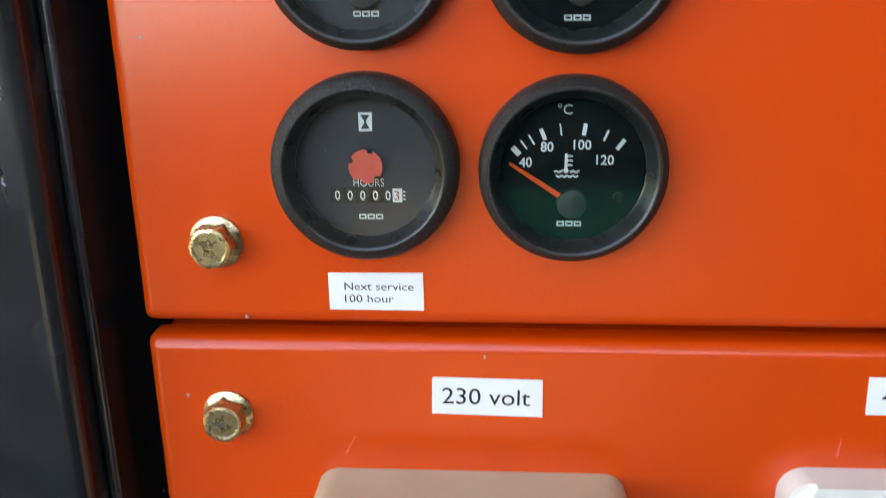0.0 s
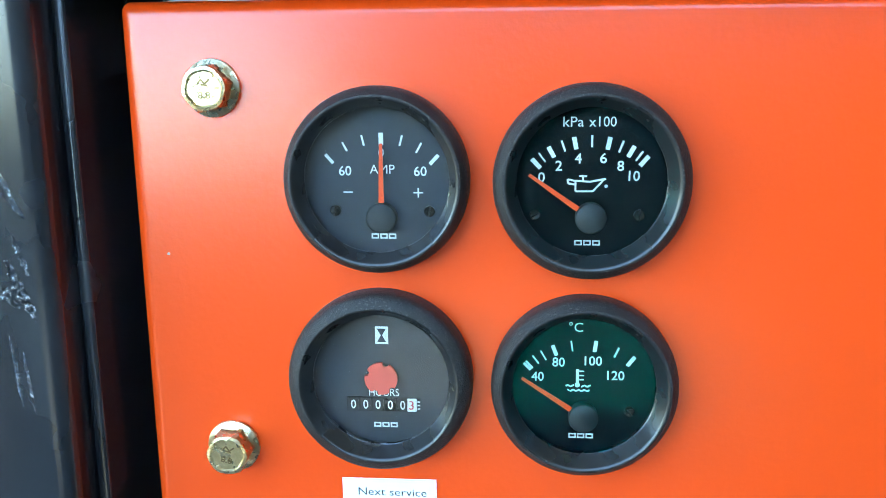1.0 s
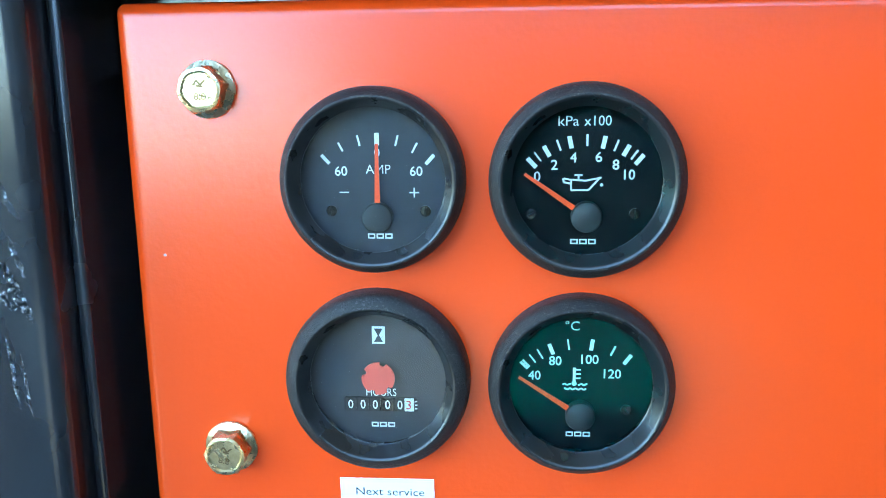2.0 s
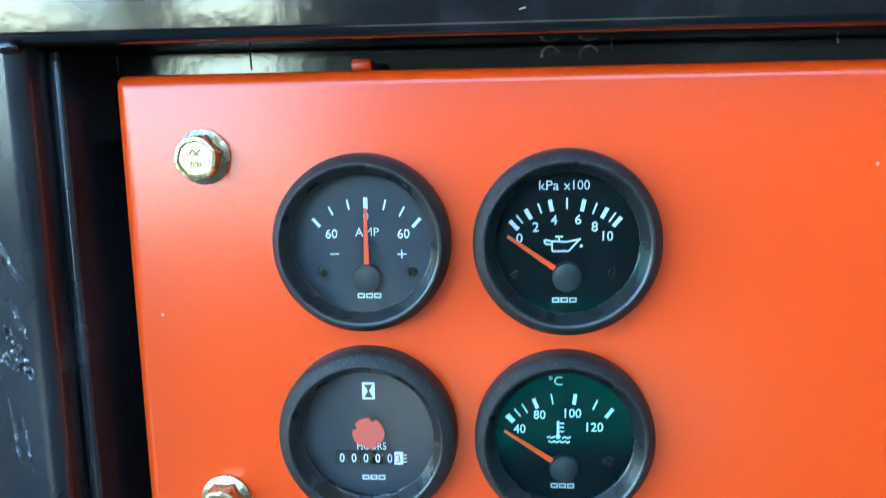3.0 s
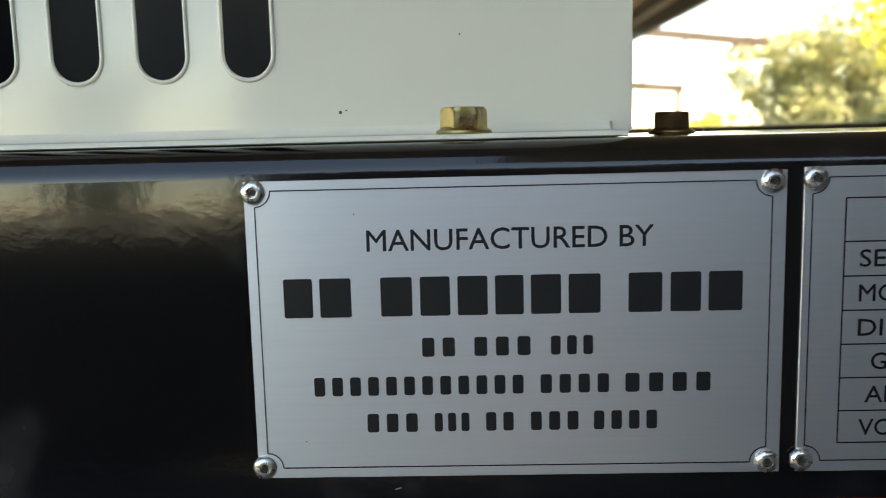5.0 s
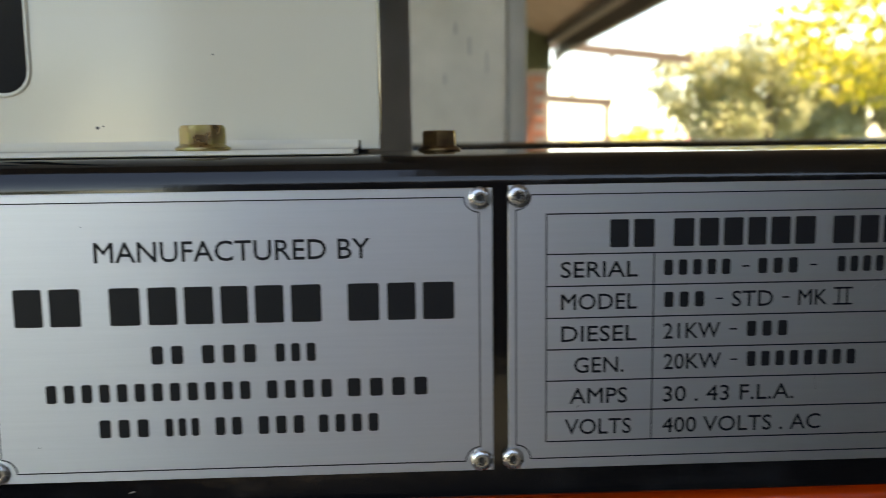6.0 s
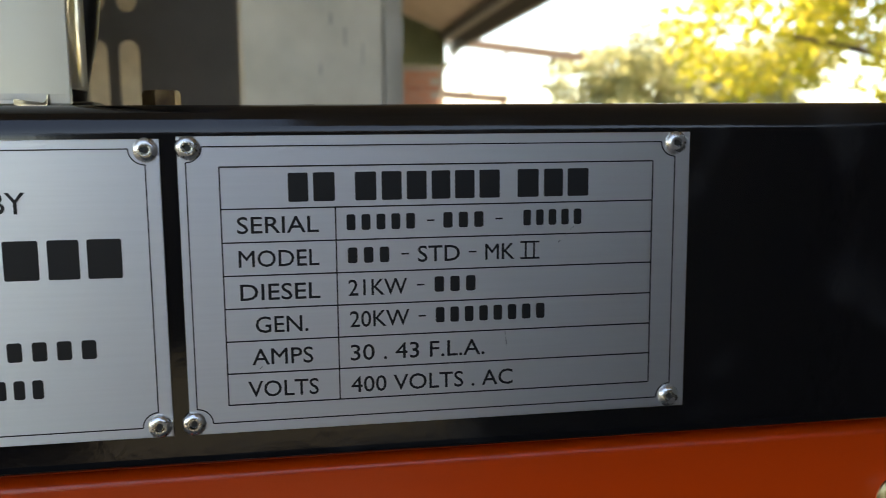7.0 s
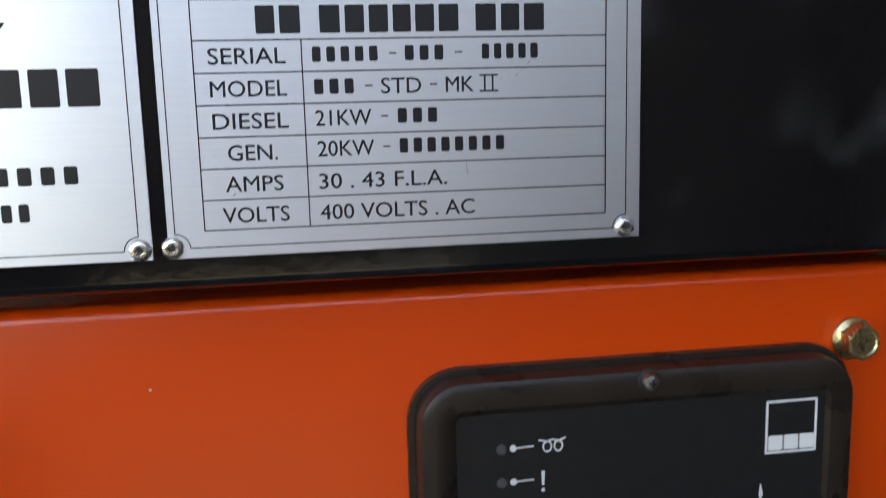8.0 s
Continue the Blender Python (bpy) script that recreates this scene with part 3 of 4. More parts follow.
def gauge(name, label, cx, cz, dial_mat, radius, inner=0.0252, dial=0.0218, pane=GLASS):
    d = radius - 0.0290
    g = thing(name, label, "gauge", pose(cx, 0, cz), GA)
    part("bezel", lathe([(0.0262, 0.004), (0.0262, 0), (0.0290 + d, 0), (0.0291 + d, -0.0046), (0.0289 + d, -0.0064), (0.0283 + d, -0.0080), (0.0276 + d, -0.0088), (inner + 0.0010, -0.0102), (inner + 0.0004, -0.0103)], 96), BEZEL, g, "grained black plastic bezel")
    part("inner_rim", lathe([(inner + 0.0004, -0.0103), (inner, -0.0102), (inner - 0.0005, -0.0097), (dial + 0.0008, -0.0056), (dial + 0.0003, -0.0051), (dial + 0.0003, -0.0044), (dial + 0.0014, -0.0040), (dial + 0.0014, -0.0005)], 96), RIM, g, "smooth sloping black rim")
    part("dial", lathe([(0, -0.0005), (dial + 0.0014, -0.0005), (dial + 0.0014, 0.002), (0, 0.002)], 96), dial_mat, g)
    glass = part("glass", lathe([(0, -0.0054), (dial + 0.0002, -0.0051), (dial + 0.0002, -0.0045), (0, -0.0048)], 64), pane, g, "clear slightly domed glass")
    glass.visible_shadow = False
    return g


YD = -0.0006   # just proud of a dial


def ticks(g, hub, radius, rows):
    """Scale marks round the needle's pivot: angle, length, width in mm."""
    for a, ln, w in rows:
        c, s = math.sin(radians(a)), math.cos(radians(a))
        x, z = hub[0] + radius * c, hub[1] + radius * s
        part("scale_mark", strip(x, z, x - ln * 1e-3 * c, z - ln * 1e-3 * s, w * 1e-3, YD - 0.0001, YD), PRINT, g)


def needle(g, hub, tip):
    nd = part("needle", strip(hub[0], hub[1], tip[0], tip[1], 0.0019, -0.0030, -0.0025, None, 0.0009), NEEDLE, g, "orange-red pointer")
    bm = lathe([(0.0046, -0.0006), (0.0047, -0.0036), (0.0044, -0.0041), (0.0038, -0.0044), (0, -0.0046)], 40)
    bmesh.ops.translate(bm, verts=bm.verts, vec=(hub[0], 0, hub[1]))
    part("hub", bm, HUB, g, "black needle hub")
    return nd


def dial_screw(g, x, z, turn):
    bm = lathe([(0.0017, -0.0005), (0.0017, -0.0012), (0.0013, -0.0016), (0, -0.0017)], 20)
    bmesh.ops.translate(bm, verts=bm.verts, vec=(x, 0, z))
    sc = part("dial_screw", bm, RIM, g)
    c, s = math.cos(radians(turn)), math.sin(radians(turn))
    # slot is a raised black strip, its shade put into the colour
    part("screw_slot", strip(x - 0.0014 * c, z - 0.0014 * s, x + 0.0014 * c, z + 0.0014 * s, 0.0004, -0.0018, -0.00165), INK, sc)


def maker_mark(g, x, z):
    """The maker's name as three plain outlined shapes."""
    for k in range(3):
        cx = x + (k - 1) * 0.0027
        bm = bmesh.new()
        for q in ((-0.00115, 0.0006, 0.00115, 0.0006), (-0.00115, -0.0006, 0.00115, -0.0006), (-0.00095, 0.0006, -0.00095, -0.0006), (0.00095, 0.0006, 0.00095, -0.0006)):
            strip(cx + q[0], z + q[1], cx + q[2], z + q[3], 0.00042, YD - 0.0001 - 0.00002 * (q[0] == q[2]), YD, bm)
        part("maker_mark", bm, PRINT, g)


# ammeter
g = gauge("ammeter", "round black ammeter reading zero between minus and plus sixty", 0.0779, 1.2474, DIAL_HAZED, 0.0282, 0.0248)
HX, HZ = 0.0010, -0.0117
ticks(g, (HX, HZ), 0.0258, [(-42, 3.6, 1.0), (-27.5, 3.0, 0.6), (-13.5, 3.3, 0.6), (0, 3.8, 1.4), (14.5, 3.3, 0.6), (28.5, 3.4, 0.6), (42.5, 3.8, 1.1)])
lettering("60", -0.0103, 0.0026, YD, PRINT, g, 0.0030, 0.0038, bold=0.018)
lettering("60", 0.0129, 0.0025, YD, PRINT, g, 0.0030, 0.0038, bold=0.018)
lettering("AMP", 0.0012, 0.0031, YD, PRINT, g, 0.0029, 0.0077)
lettering("0", 0.0010, 0.0082, YD, PRINT, g, 0.0028, 0.0017)
part("minus_sign", strip(-0.0110, -0.0041, -0.0081, -0.0041, 0.0004, YD - 0.0001, YD), PRINT, g)
part("plus_sign", strip(0.0107, -0.0042, 0.0137, -0.0042, 0.0004, YD - 0.0001, YD, strip(0.0122, -0.0057, 0.0122, -0.0027, 0.0004, YD - 0.0002, YD - 0.0001)), PRINT, g)
dial_screw(g, -0.0136, -0.0098, 70)
dial_screw(g, 0.0156, -0.0099, 80)
needle(g, (HX, HZ), (0.0012, 0.0110))
maker_mark(g, 0.0013, -0.0178)

# oil pressure
g = gauge("oil_pressure_gauge", "round black oil pressure gauge with its orange needle at zero", 0.1421, 1.2471, DIAL, 0.0291, pane=GLASS_GREEN)
HX, HZ = 0.0002, -0.0122
ticks(g, (HX, HZ), 0.0258, [(-43.5, 3.8, 1.3), (-37.5, 3.3, 0.5), (-30, 3.6, 1.3), (-20.5, 3.4, 0.6), (-12, 3.7, 1.3), (0, 3.5, 0.6), (12, 3.8, 1.3),
                           (21, 3.6, 0.6), (29, 3.7, 1.3), (35.5, 3.4, 0.6), (40.5, 3.8, 1.3)])
for s, x, z, w in (("0", -0.0146, 0.0011, 0.0019), ("2", -0.0095, 0.0046, 0.0019), ("4", -0.0038, 0.0068, 0.0019), ("6", 0.0037, 0.0069, 0.0019), ("8", 0.0088, 0.0046, 0.0019), ("10", 0.0129, 0.0016, 0.0032)):
    lettering(s, x, z, YD, PRINT, g, 0.0031, w, bold=0.018)
lettering("kPa", -0.0054, 0.0177, YD, PRINT, g, 0.0031, 0.0061)
lettering("x100", 0.0032, 0.0177, YD, PRINT, g, 0.0031, 0.0080)
bm = bmesh.new()
for q in ((-0.0066, 0.0004, -0.0044, -0.0001), (-0.0044, -0.0001, -0.0044, -0.0032), (-0.0044, -0.0032, 0.0008, -0.0032), (0.0008, -0.0032, 0.0040, 0.0004), (-0.0044, 0.0000, 0.0000, -0.0003),
          (0.0000, -0.0003, 0.0046, 0.0006), (-0.0022, 0.0000, -0.0022, 0.0014), (-0.0034, 0.0014, -0.0010, 0.0014), (-0.0068, 0.0004, -0.0066, -0.0008), (-0.0066, -0.0008, -0.0044, -0.0012)):
    strip(*q, 0.00055, YD - 0.0001, YD, bm)
disc(0.0047, -0.0016, 0.0005, YD - 0.0001, YD, 12, bm)
part("oil_can_symbol", bm, PRINT, g)
dial_screw(g, 0.0148, -0.0104, 88)
dial_screw(g, -0.0164, -0.0104, 30)
needle(g, (HX, HZ + 0.0012), (-0.0184, 0.0020))
maker_mark(g, -0.0005, -0.0190)

# hour meter
g = gauge("hour_meter", "round black hour meter with a red rotor and number wheels", 0.0777, 1.1836, DIAL_HAZED, 0.0293, 0.0246, 0.0214)
bm = slab([(-0.0021, 0.0109), (0.0021, 0.0109), (0.0021, 0.0167), (-0.0021, 0.0167)], YD - 0.0001, YD)
ht = part("hourglass_symbol", bm, PRINT, g)
bm = slab([(-0.0014, 0.0160), (0.0014, 0.0160), (0.0002, 0.0138), (0.0014, 0.0116), (-0.0014, 0.0116), (-0.0002, 0.0138)], YD - 0.0003, YD - 0.0001)
part("hourglass_inset", bm, DIAL_HAZED, ht)
pts = []
for i in range(72):
    a = 2 * math.pi * i / 72
    notch = any(abs((a - c + math.pi) % (2 * math.pi) - math.pi) < 0.17 for c in (1.25, 2.75, 4.3, 5.45))
    pts.append((0.0053 * (0.80 if notch else 1.0) * math.cos(a), 0.0003 + 0.0053 * (0.80 if notch else 1.0) * math.sin(a)))
part("rotor", slab(pts, -0.0040, -0.0030), ROTOR, g, "red notched rotor disc")
part("rotor_spindle", disc(0, 0.0003, 0.0012, -0.0030, -0.0005), HUB, g)
lettering("HOURS", 0.0004, -0.0054, YD, PRINT, g, 0.0027, 0.0098)
win = part("counter_window", slab(round_rect(-0.0118, 0.0122, -0.0119, -0.0072, 0.0004, 2), -0.0009, -0.0005), INK, g, "black counter window")
for k in range(5):
    x = -0.0096 + k * 0.00402
    wh = part("number_wheel", slab(round_rect(x - 0.0017, x + 0.0017, -0.0116, -0.0074, 0.0002, 1), -0.0012, -0.0009), RIM, win)
    lettering("0", x, -0.0094, -0.00125, PRINT, wh, 0.0031, 0.0016, bold=0.012)
wh = part("number_wheel", slab(round_rect(0.0079, 0.0110, -0.0117, -0.0073, 0.0002, 1), -0.0012, -0.0009), PRINT, win, "white tenths wheel")
lettering("3", 0.0093, -0.0094, -0.00125, WHEEL_RED, wh, 0.0031, 0.0016)
for k in range(3):
    part("wheel_mark", strip(0.0113, -0.0083 - 0.0012 * k, 0.0121, -0.0083 - 0.0012 * k, 0.0004, -0.00125, -0.00115), PRINT, win)
maker_mark(g, 0.0008, -0.0166)

# coolant temperature
g = gauge("temperature_gauge", "round black coolant temperature gauge with its orange needle at forty", 0.1416, 1.1831, DIAL, 0.0288, pane=GLASS_GREEN)
HX, HZ = 0.0001, -0.0124
ticks(g, (HX, HZ), 0.0264, [(-45.5, 3.2, 0.9), (-43.5, 3.2, 0.7), (-37.5, 3.3, 0.5), (-31, 3.5, 0.5), (-22, 3.6, 1.2), (-9, 3.5, 0.5), (8, 3.6, 1.2), (24, 3.5, 0.6), (36.5, 3.8, 1.2)])
for s, x, z, w in (("40", -0.0143, 0.0018, 0.0038), ("80", -0.0078, 0.0067, 0.0038), ("100", 0.0030, 0.0073, 0.0053), ("120", 0.0101, 0.0026, 0.0053)):
    lettering(s, x, z, YD, PRINT, g, 0.0031, w, bold=0.018)
lettering("\u00b0C", -0.0026, 0.0182, YD, PRINT, g, 0.0031, 0.0044)
bm = bmesh.new()
strip(-0.0018, 0.0044, -0.0018, -0.0008, 0.0009, YD - 0.0001, YD, bm)
disc(-0.0018, -0.0008, 0.0008, YD - 0.0003, YD - 0.0001, 14, bm)
for z in (0.0037, 0.0023, 0.0009):
    strip(-0.0013, z, 0.0002, z, 0.0004, YD - 0.0001, YD, bm)
for z0, xs in ((-0.0012, ((-0.0054, -0.0028), (-0.0006, 0.0024))), (-0.0027, ((-0.0049, 0.0020),))):
    for xa, xb in xs:
        n = max(4, int((xb - xa) / 0.0004))
        for i in range(n):
            u, v = xa + (xb - xa) * i / n, xa + (xb - xa) * (i + 1) / n
            strip(u, z0 + 0.0003 * math.sin(u * 3600), v, z0 + 0.0003 * math.sin(v * 3600), 0.0005, YD - 0.0001, YD, bm)
part("coolant_symbol", bm, PRINT, g)
dial_screw(g, 0.0147, -0.0094, -55)
needle(g, (HX, HZ + 0.0015), (-0.0193, 0.0018))
maker_mark(g, -0.0003, -0.0180)

# ---- stuck-on labels ----
def sticker(name, label, corners, cx, cz):
    ob = thing(name, label, "label", pose(cx, 0, cz))
    bm = slab([(x - cx, z - cz) for x, z in corners], -0.00035, -0.0001)
    part("label_sheet", bm, LABEL, ob)
    return ob


s = sticker("service_label", "small white printed service label stuck below the hour meter", [(0.0635, 1.1347), (0.0949, 1.1347), (0.0947, 1.1478), (0.0634, 1.1476)], 0.0791, 1.1412)
lettering("Next service", -0.0104, 0.0019, -0.0004, INK, s, 0.0028, 0.0228, align="l")
lettering("100 hour", -0.0104, -0.0024, -0.0004, INK, s, 0.0028, 0.0162, align="l")
s = sticker("voltage_label", "white label with black lettering for 230 volt", [(0.0970, 1.0966), (0.1348, 1.0959), (0.1346, 1.1099), (0.0980, 1.1104), (0.0972, 1.1098)], 0.1159, 1.1031)
lettering("230 volt", -0.0003, 0.0004, -0.0004, INK, s, 0.0064, 0.0300).rotation_euler = (0, radians(0.9), 0)
s = sticker("second_voltage_label", "white label with black lettering beginning with 4", [(0.2420, 1.0992), (0.282, 1.0990), (0.282, 1.1128), (0.2414, 1.1130)], 0.262, 1.106)
lettering("4", -0.0135, 0.0002, -0.0004, INK, s, 0.0064)

# ---- chips and scratches ----
rg = random.Random(17)
for owner, x, z, w, h in ((socket_panel, 0.0118, 1.1015, 0.0008, 0.0008), (panel, 0.0095, 1.2230, 0.0005, 0.0005), (panel, 0.0350, 1.1315, 0.0007, 0.0006), (socket_panel, 0.1150, 1.1180, 0.0004, 0.0009), (panel, 0.2350, 1.2700, 0.0006, 0.0006)):
    pts = [(x + w * rg.uniform(0.6, 1.2) * math.cos(k * 0.9), z + h * rg.uniform(0.6, 1.2) * math.sin(k * 0.9)) for k in range(7)]
    part("paint_chip", slab(pts, -0.00012, 0.0001), SCRATCH, owner, "small pale chip in the paint")
for q in ((0.0665, 1.0800, 0.0700, 0.0868 + 1.0), (0.2350, 1.0830, 0.2356, 1.0900)):
    part("pale_mark", strip(*q, 0.0007, -0.0001, 0.0001, None, 0.0002), ROTOR, socket_panel, "faint pale rub mark")
for x, z in ((0.30, 1.4055), (0.1285, 1.3165)):
    part("paint_chip", strip(x - 0.001, z - 0.0005, x + 0.0009, z, 0.0003, -0.02065, -0.0203), SCRATCH, frame_ob)

# ---- sockets on the lower panel ----
sock = thing("hinged_socket_cover", "beige plastic hinged socket cover with rounded corners", "socket cover", pose(0.1100, 0, 1.03))
bm = slab(round_rect(-0.0540, 0.0545, -0.058, 0.0440, 0.008, 6), -0.024, 0.0)
part("back_box", bm, PLASTIC, sock)
bm = slab(round_rect(-0.0548, 0.0553, -0.060, 0.0470, 0.009, 6), -0.036, -0.0242)
front = [e for e in bm.edges if all(v.co.y < -0.03 for v in e.verts)]
bmesh.ops.bevel(bm, geom=front, offset=0.004, segments=3, affect="EDGES")
lid = part("lid", bm, PLASTIC, sock, "domed beige lid")
part("lid_window", slab(round_rect(-0.040, 0.040, -0.045, 0.034, 0.006, 4), -0.0376, -0.035), GREY_PLASTIC, lid, "paler raised front field")
sock2 = thing("industrial_socket", "white-grey industrial socket housing with a hinge screw", "socket", pose(0.2565, 0, 1.03))
bm = slab(round_rect(-0.0405, 0.0405, -0.06, 0.0485, 0.009, 6), -0.013, 0.0)
front = [e for e in bm.edges if all(v.co.y < -0.012 for v in e.verts)]
bmesh.ops.bevel(bm, geom=front, offset=0.003, segments=3, affect="EDGES")
part("housing", bm, GREY_PLASTIC, sock2)
bm = lathe([(0.013, -0.0125), (0.013, -0.0155), (0.0105, -0.018), (0.0, -0.0185)], 32)
bmesh.ops.translate(bm, verts=bm.verts, vec=(-0.022, 0, 0.032))
part("screw_boss", bm, STEEL, sock2, "grey round boss")
bm = lathe([(0.006, -0.0125), (0.006, -0.022), (0.0045, -0.024), (0, -0.024)], 24)
bmesh.ops.translate(bm, verts=bm.verts, vec=(-0.0090, 0, 0.0385))
knob = part("hinge_knuckle", bm, GREY_PLASTIC, sock2)
part("hinge_pin", disc(-0.0060, 0.0350, 0.0018, -0.0252, -0.0235, 14), RIVET, knob, "bright metal pin")

# ---- control module ----
mod = thing("control_module", "dark grey plastic engine control module with printed symbols", "control module", pose(0.4155, 0, 1.205))
part("rear_flange", slab(round_rect(-0.0887, 0.0910, -0.072, 0.0657, 0.020, 8), -0.004, 0.0), MODULE, mod)
bm = bmesh.new()
loops = []
for x0, x1, z0, z1, r, y in ((-0.0860, 0.0885, -0.070, 0.0636, 0.018, -0.004), (-0.0860, 0.0885, -0.070, 0.0634, 0.018, -0.0085), (-0.0845, 0.0870, -0.068, 0.0622, 0.016, -0.0118), (-0.0810, 0.0835, -0.064, 0.0590, 0.012, -0.0132),
                             (-0.0745, 0.0775, -0.058, 0.0520, 0.006, -0.0124), (-0.0712, 0.0762, -0.055, 0.0492, 0.003, -0.0100)):
    loops.append([bm.verts.new((x, y, z)) for x, z in round_rect(x0, x1, z0, z1, r, 8)])
for p, q in zip(loops, loops[1:]):
    for i in range(len(p)):
        j = (i + 1) % len(p)
        bm.faces.new((p[i], p[j], q[j], q[i]))
part("bezel", bm, MODULE, mod, "rounded black module bezel")
fascia = part("fascia", slab(round_rect(-0.0714, 0.0764, -0.0552, 0.0494, 0.003, 3), -0.0102, -0.008), FASCIA, mod, "smooth dark grey fascia")
YF = -0.0103
bm = bmesh.new()
for q in ((0.0515, 0.0455, 0.0728, 0.0455), (0.0515, 0.0246, 0.0728, 0.0246), (0.0518, 0.0455, 0.0518, 0.0246), (0.0725, 0.0455, 0.0725, 0.0246)):
    strip(*q, 0.0009, YF - 0.0002, YF, bm)
part("badge_frame", bm, MARK, fascia, "pale square outline badge")
for k in range(3):
    part("badge_block", slab(round_rect(0.0527 + k * 0.0066, 0.0587 + k * 0.0066, 0.0255, 0.0315, 0.0006, 2), YF - 0.0002, YF), MARK, fascia)
for z in (0.0355, 0.0222):
    part("lamp_lens", disc(-0.0545, z, 0.0020, YF - 0.0003, YF, 20), LENS, fascia, "unlit round indicator")
    part("lead_dot", disc(-0.0500, z, 0.0013, YF - 0.0002, YF, 18), MARK, fascia)
    part("lead_line", strip(-0.0490, z, -0.0420, z + 0.0003, 0.0005, YF - 0.0002, YF), MARK, fascia)
bm = bmesh.new()
for c in (-0.0368, -0.0325):
    for i in range(24):
        a, b2 = radians(15 * i), radians(15 * (i + 1))
        strip(c + 0.0016 * math.cos(a), 0.0352 + 0.0020 * math.sin(a), c + 0.0016 * math.cos(b2), 0.0352 + 0.0020 * math.sin(b2), 0.0006, YF - 0.0002, YF, bm)
for q in ((-0.0402, 0.0380, -0.0366, 0.0371), (-0.0370, 0.0371, -0.0347, 0.0379), (-0.0347, 0.0379, -0.0323, 0.0371), (-0.0327, 0.0371, -0.0296, 0.0383)):
    strip(*q, 0.0006, YF - 0.00025, YF - 0.00005, bm)
part("coil_symbol", bm, MARK, fascia)
part("warning_symbol", disc(-0.0385, 0.0180, 0.0007, YF - 0.0002, YF, 12, strip(-0.0385, 0.0255, -0.0385, 0.0200, 0.0014, YF - 0.0002, YF, None, 0.0008)), MARK, fascia)
part("arrow_symbol", slab([(0.0500, 0.0122), (0.0512, 0.0077), (0.0500, 0.0047), (0.0494, 0.0077)], YF - 0.0002, YF), MARK, fascia)
bm = lathe([(0.0030, -0.0118), (0.0034, -0.0140), (0.0034, -0.0158), (0.0028, -0.0170), (0.0014, -0.0175), (0, -0.0176)], 28)
bmesh.ops.translate(bm, verts=bm.verts, vec=(0.0018, 0, 0.0590))
# no hollow here: a dark disc stands for the recess's shade
part("recess_shade", disc(0.0018, 0.0590, 0.0044, -0.01345, -0.0120, 28), HOLE_SHADE, mod, "flat dark disc for the shaded recess round the screw")
sc = part("fixing_screw", bm, SCREW, mod, "small steel pan-head screw")
# cross slots are black strips; their depth is only colour
part("screw_cross", strip(0.0002, 0.0590, 0.0034, 0.0590, 0.0006, -0.0179, -0.0174, strip(0.0018, 0.0574, 0.0018, 0.0606, 0.0006, -0.0180, -0.0175)), INK, sc)

# ---- riveted name plates ----
YB = -0.0205   # front of the black beam
ON_BEAM = pose(0, 0, 0.005)


def rivet(parent, x, z):
    bm = lathe([(0.0036, YB - 0.0008), (0.0036, YB - 0.0013), (0.0031, YB - 0.0021), (0.0021, YB - 0.0026), (0.0014, YB - 0.0025), (0.0012, YB - 0.0014), (0, YB - 0.0013)], 36)
    bmesh.ops.translate(bm, verts=bm.verts, vec=(x, 0, z))
    rv = part("rivet", bm, RIVET, parent, "bright domed pop rivet", sharp=60)
    part("rivet_core", disc(x, z, 0.0010, YB - 0.0019, YB - 0.00135, 14), HOLE_SHADE, rv)


def plate(name, label, x0, x1, z0, z1, rivets):
    ob = thing(name, label, "name plate", ON_BEAM)
    part("plate_sheet", box(x0, x1, YB - 0.0008, YB, z0, z1, 0.00015, 1), ALU, ob)
    xs, zs = sorted({r[0] for r in rivets}), sorted({r[1] for r in rivets})
    xa, xb, za, zb = xs[0] + 0.0010, xs[-1] - 0.0003, zs[0] - 0.0004, zs[-1] + 0.0003
    y0, y1, w, k = YB - 0.00095, YB - 0.0008, 0.00036, 0.0047
    for q in ((xa + k, za, xb - k, za), (xa + k, zb, xb - k, zb), (xa, za + k, xa, zb - k), (xb, za + k, xb, zb - k)):
        part("border_line", strip(*q, w, y0, y1), INK, ob)
    for cx, cz, a0 in ((xa, za, 0), (xb, za, 90), (xb, zb, 180), (xa, zb, 270)):
        bm = bmesh.new()
        for i in range(8):
            a, b2 = radians(a0 + 90 * i / 8), radians(a0 + 90 * (i + 1) / 8)
            strip(cx + k * math.cos(a), cz + k * math.sin(a), cx + k * math.cos(b2), cz + k * math.sin(b2), w, y0, y1, bm)
        part("border_arc", bm, INK, ob)
    for x, z in rivets:
        rivet(ob, x, z)
    return ob


YT = YB - 0.00095
p1 = plate("maker_plate", "brushed aluminium maker's plate with black printing, riveted to the black beam", 0.0858, 0.2437, 1.3154, 1.4064,
           [(0.0879, 1.3190), (0.2398, 1.3190), (0.0886, 1.4032), (0.2398, 1.4032)])
lettering("MANUFACTURED BY", 0.1635, 1.3884, YT, INK, p1, 0.0066, 0.0840, bold=0.010)
blocks([0.92, 1.0, -0.55, 1, 0.95, 0.95, 0.9, 0.95, 1, -0.5, 1.05, 0.95, 1.05], 0.0962, 0.2340, 1.3713, 0.0118, YT, INK, p1)
bars([(0.137, 0.1483, 2), (0.1526, 0.1709, 3), (0.1754, 0.1888, 3)], 1.3558, 0.0058, YT, INK, p1)
bars([(0.1041, 0.1683, 12), (0.1722, 0.1939, 4), (0.1975, 0.2245, 4)], 1.3440, 0.0058, YT, INK, p1)
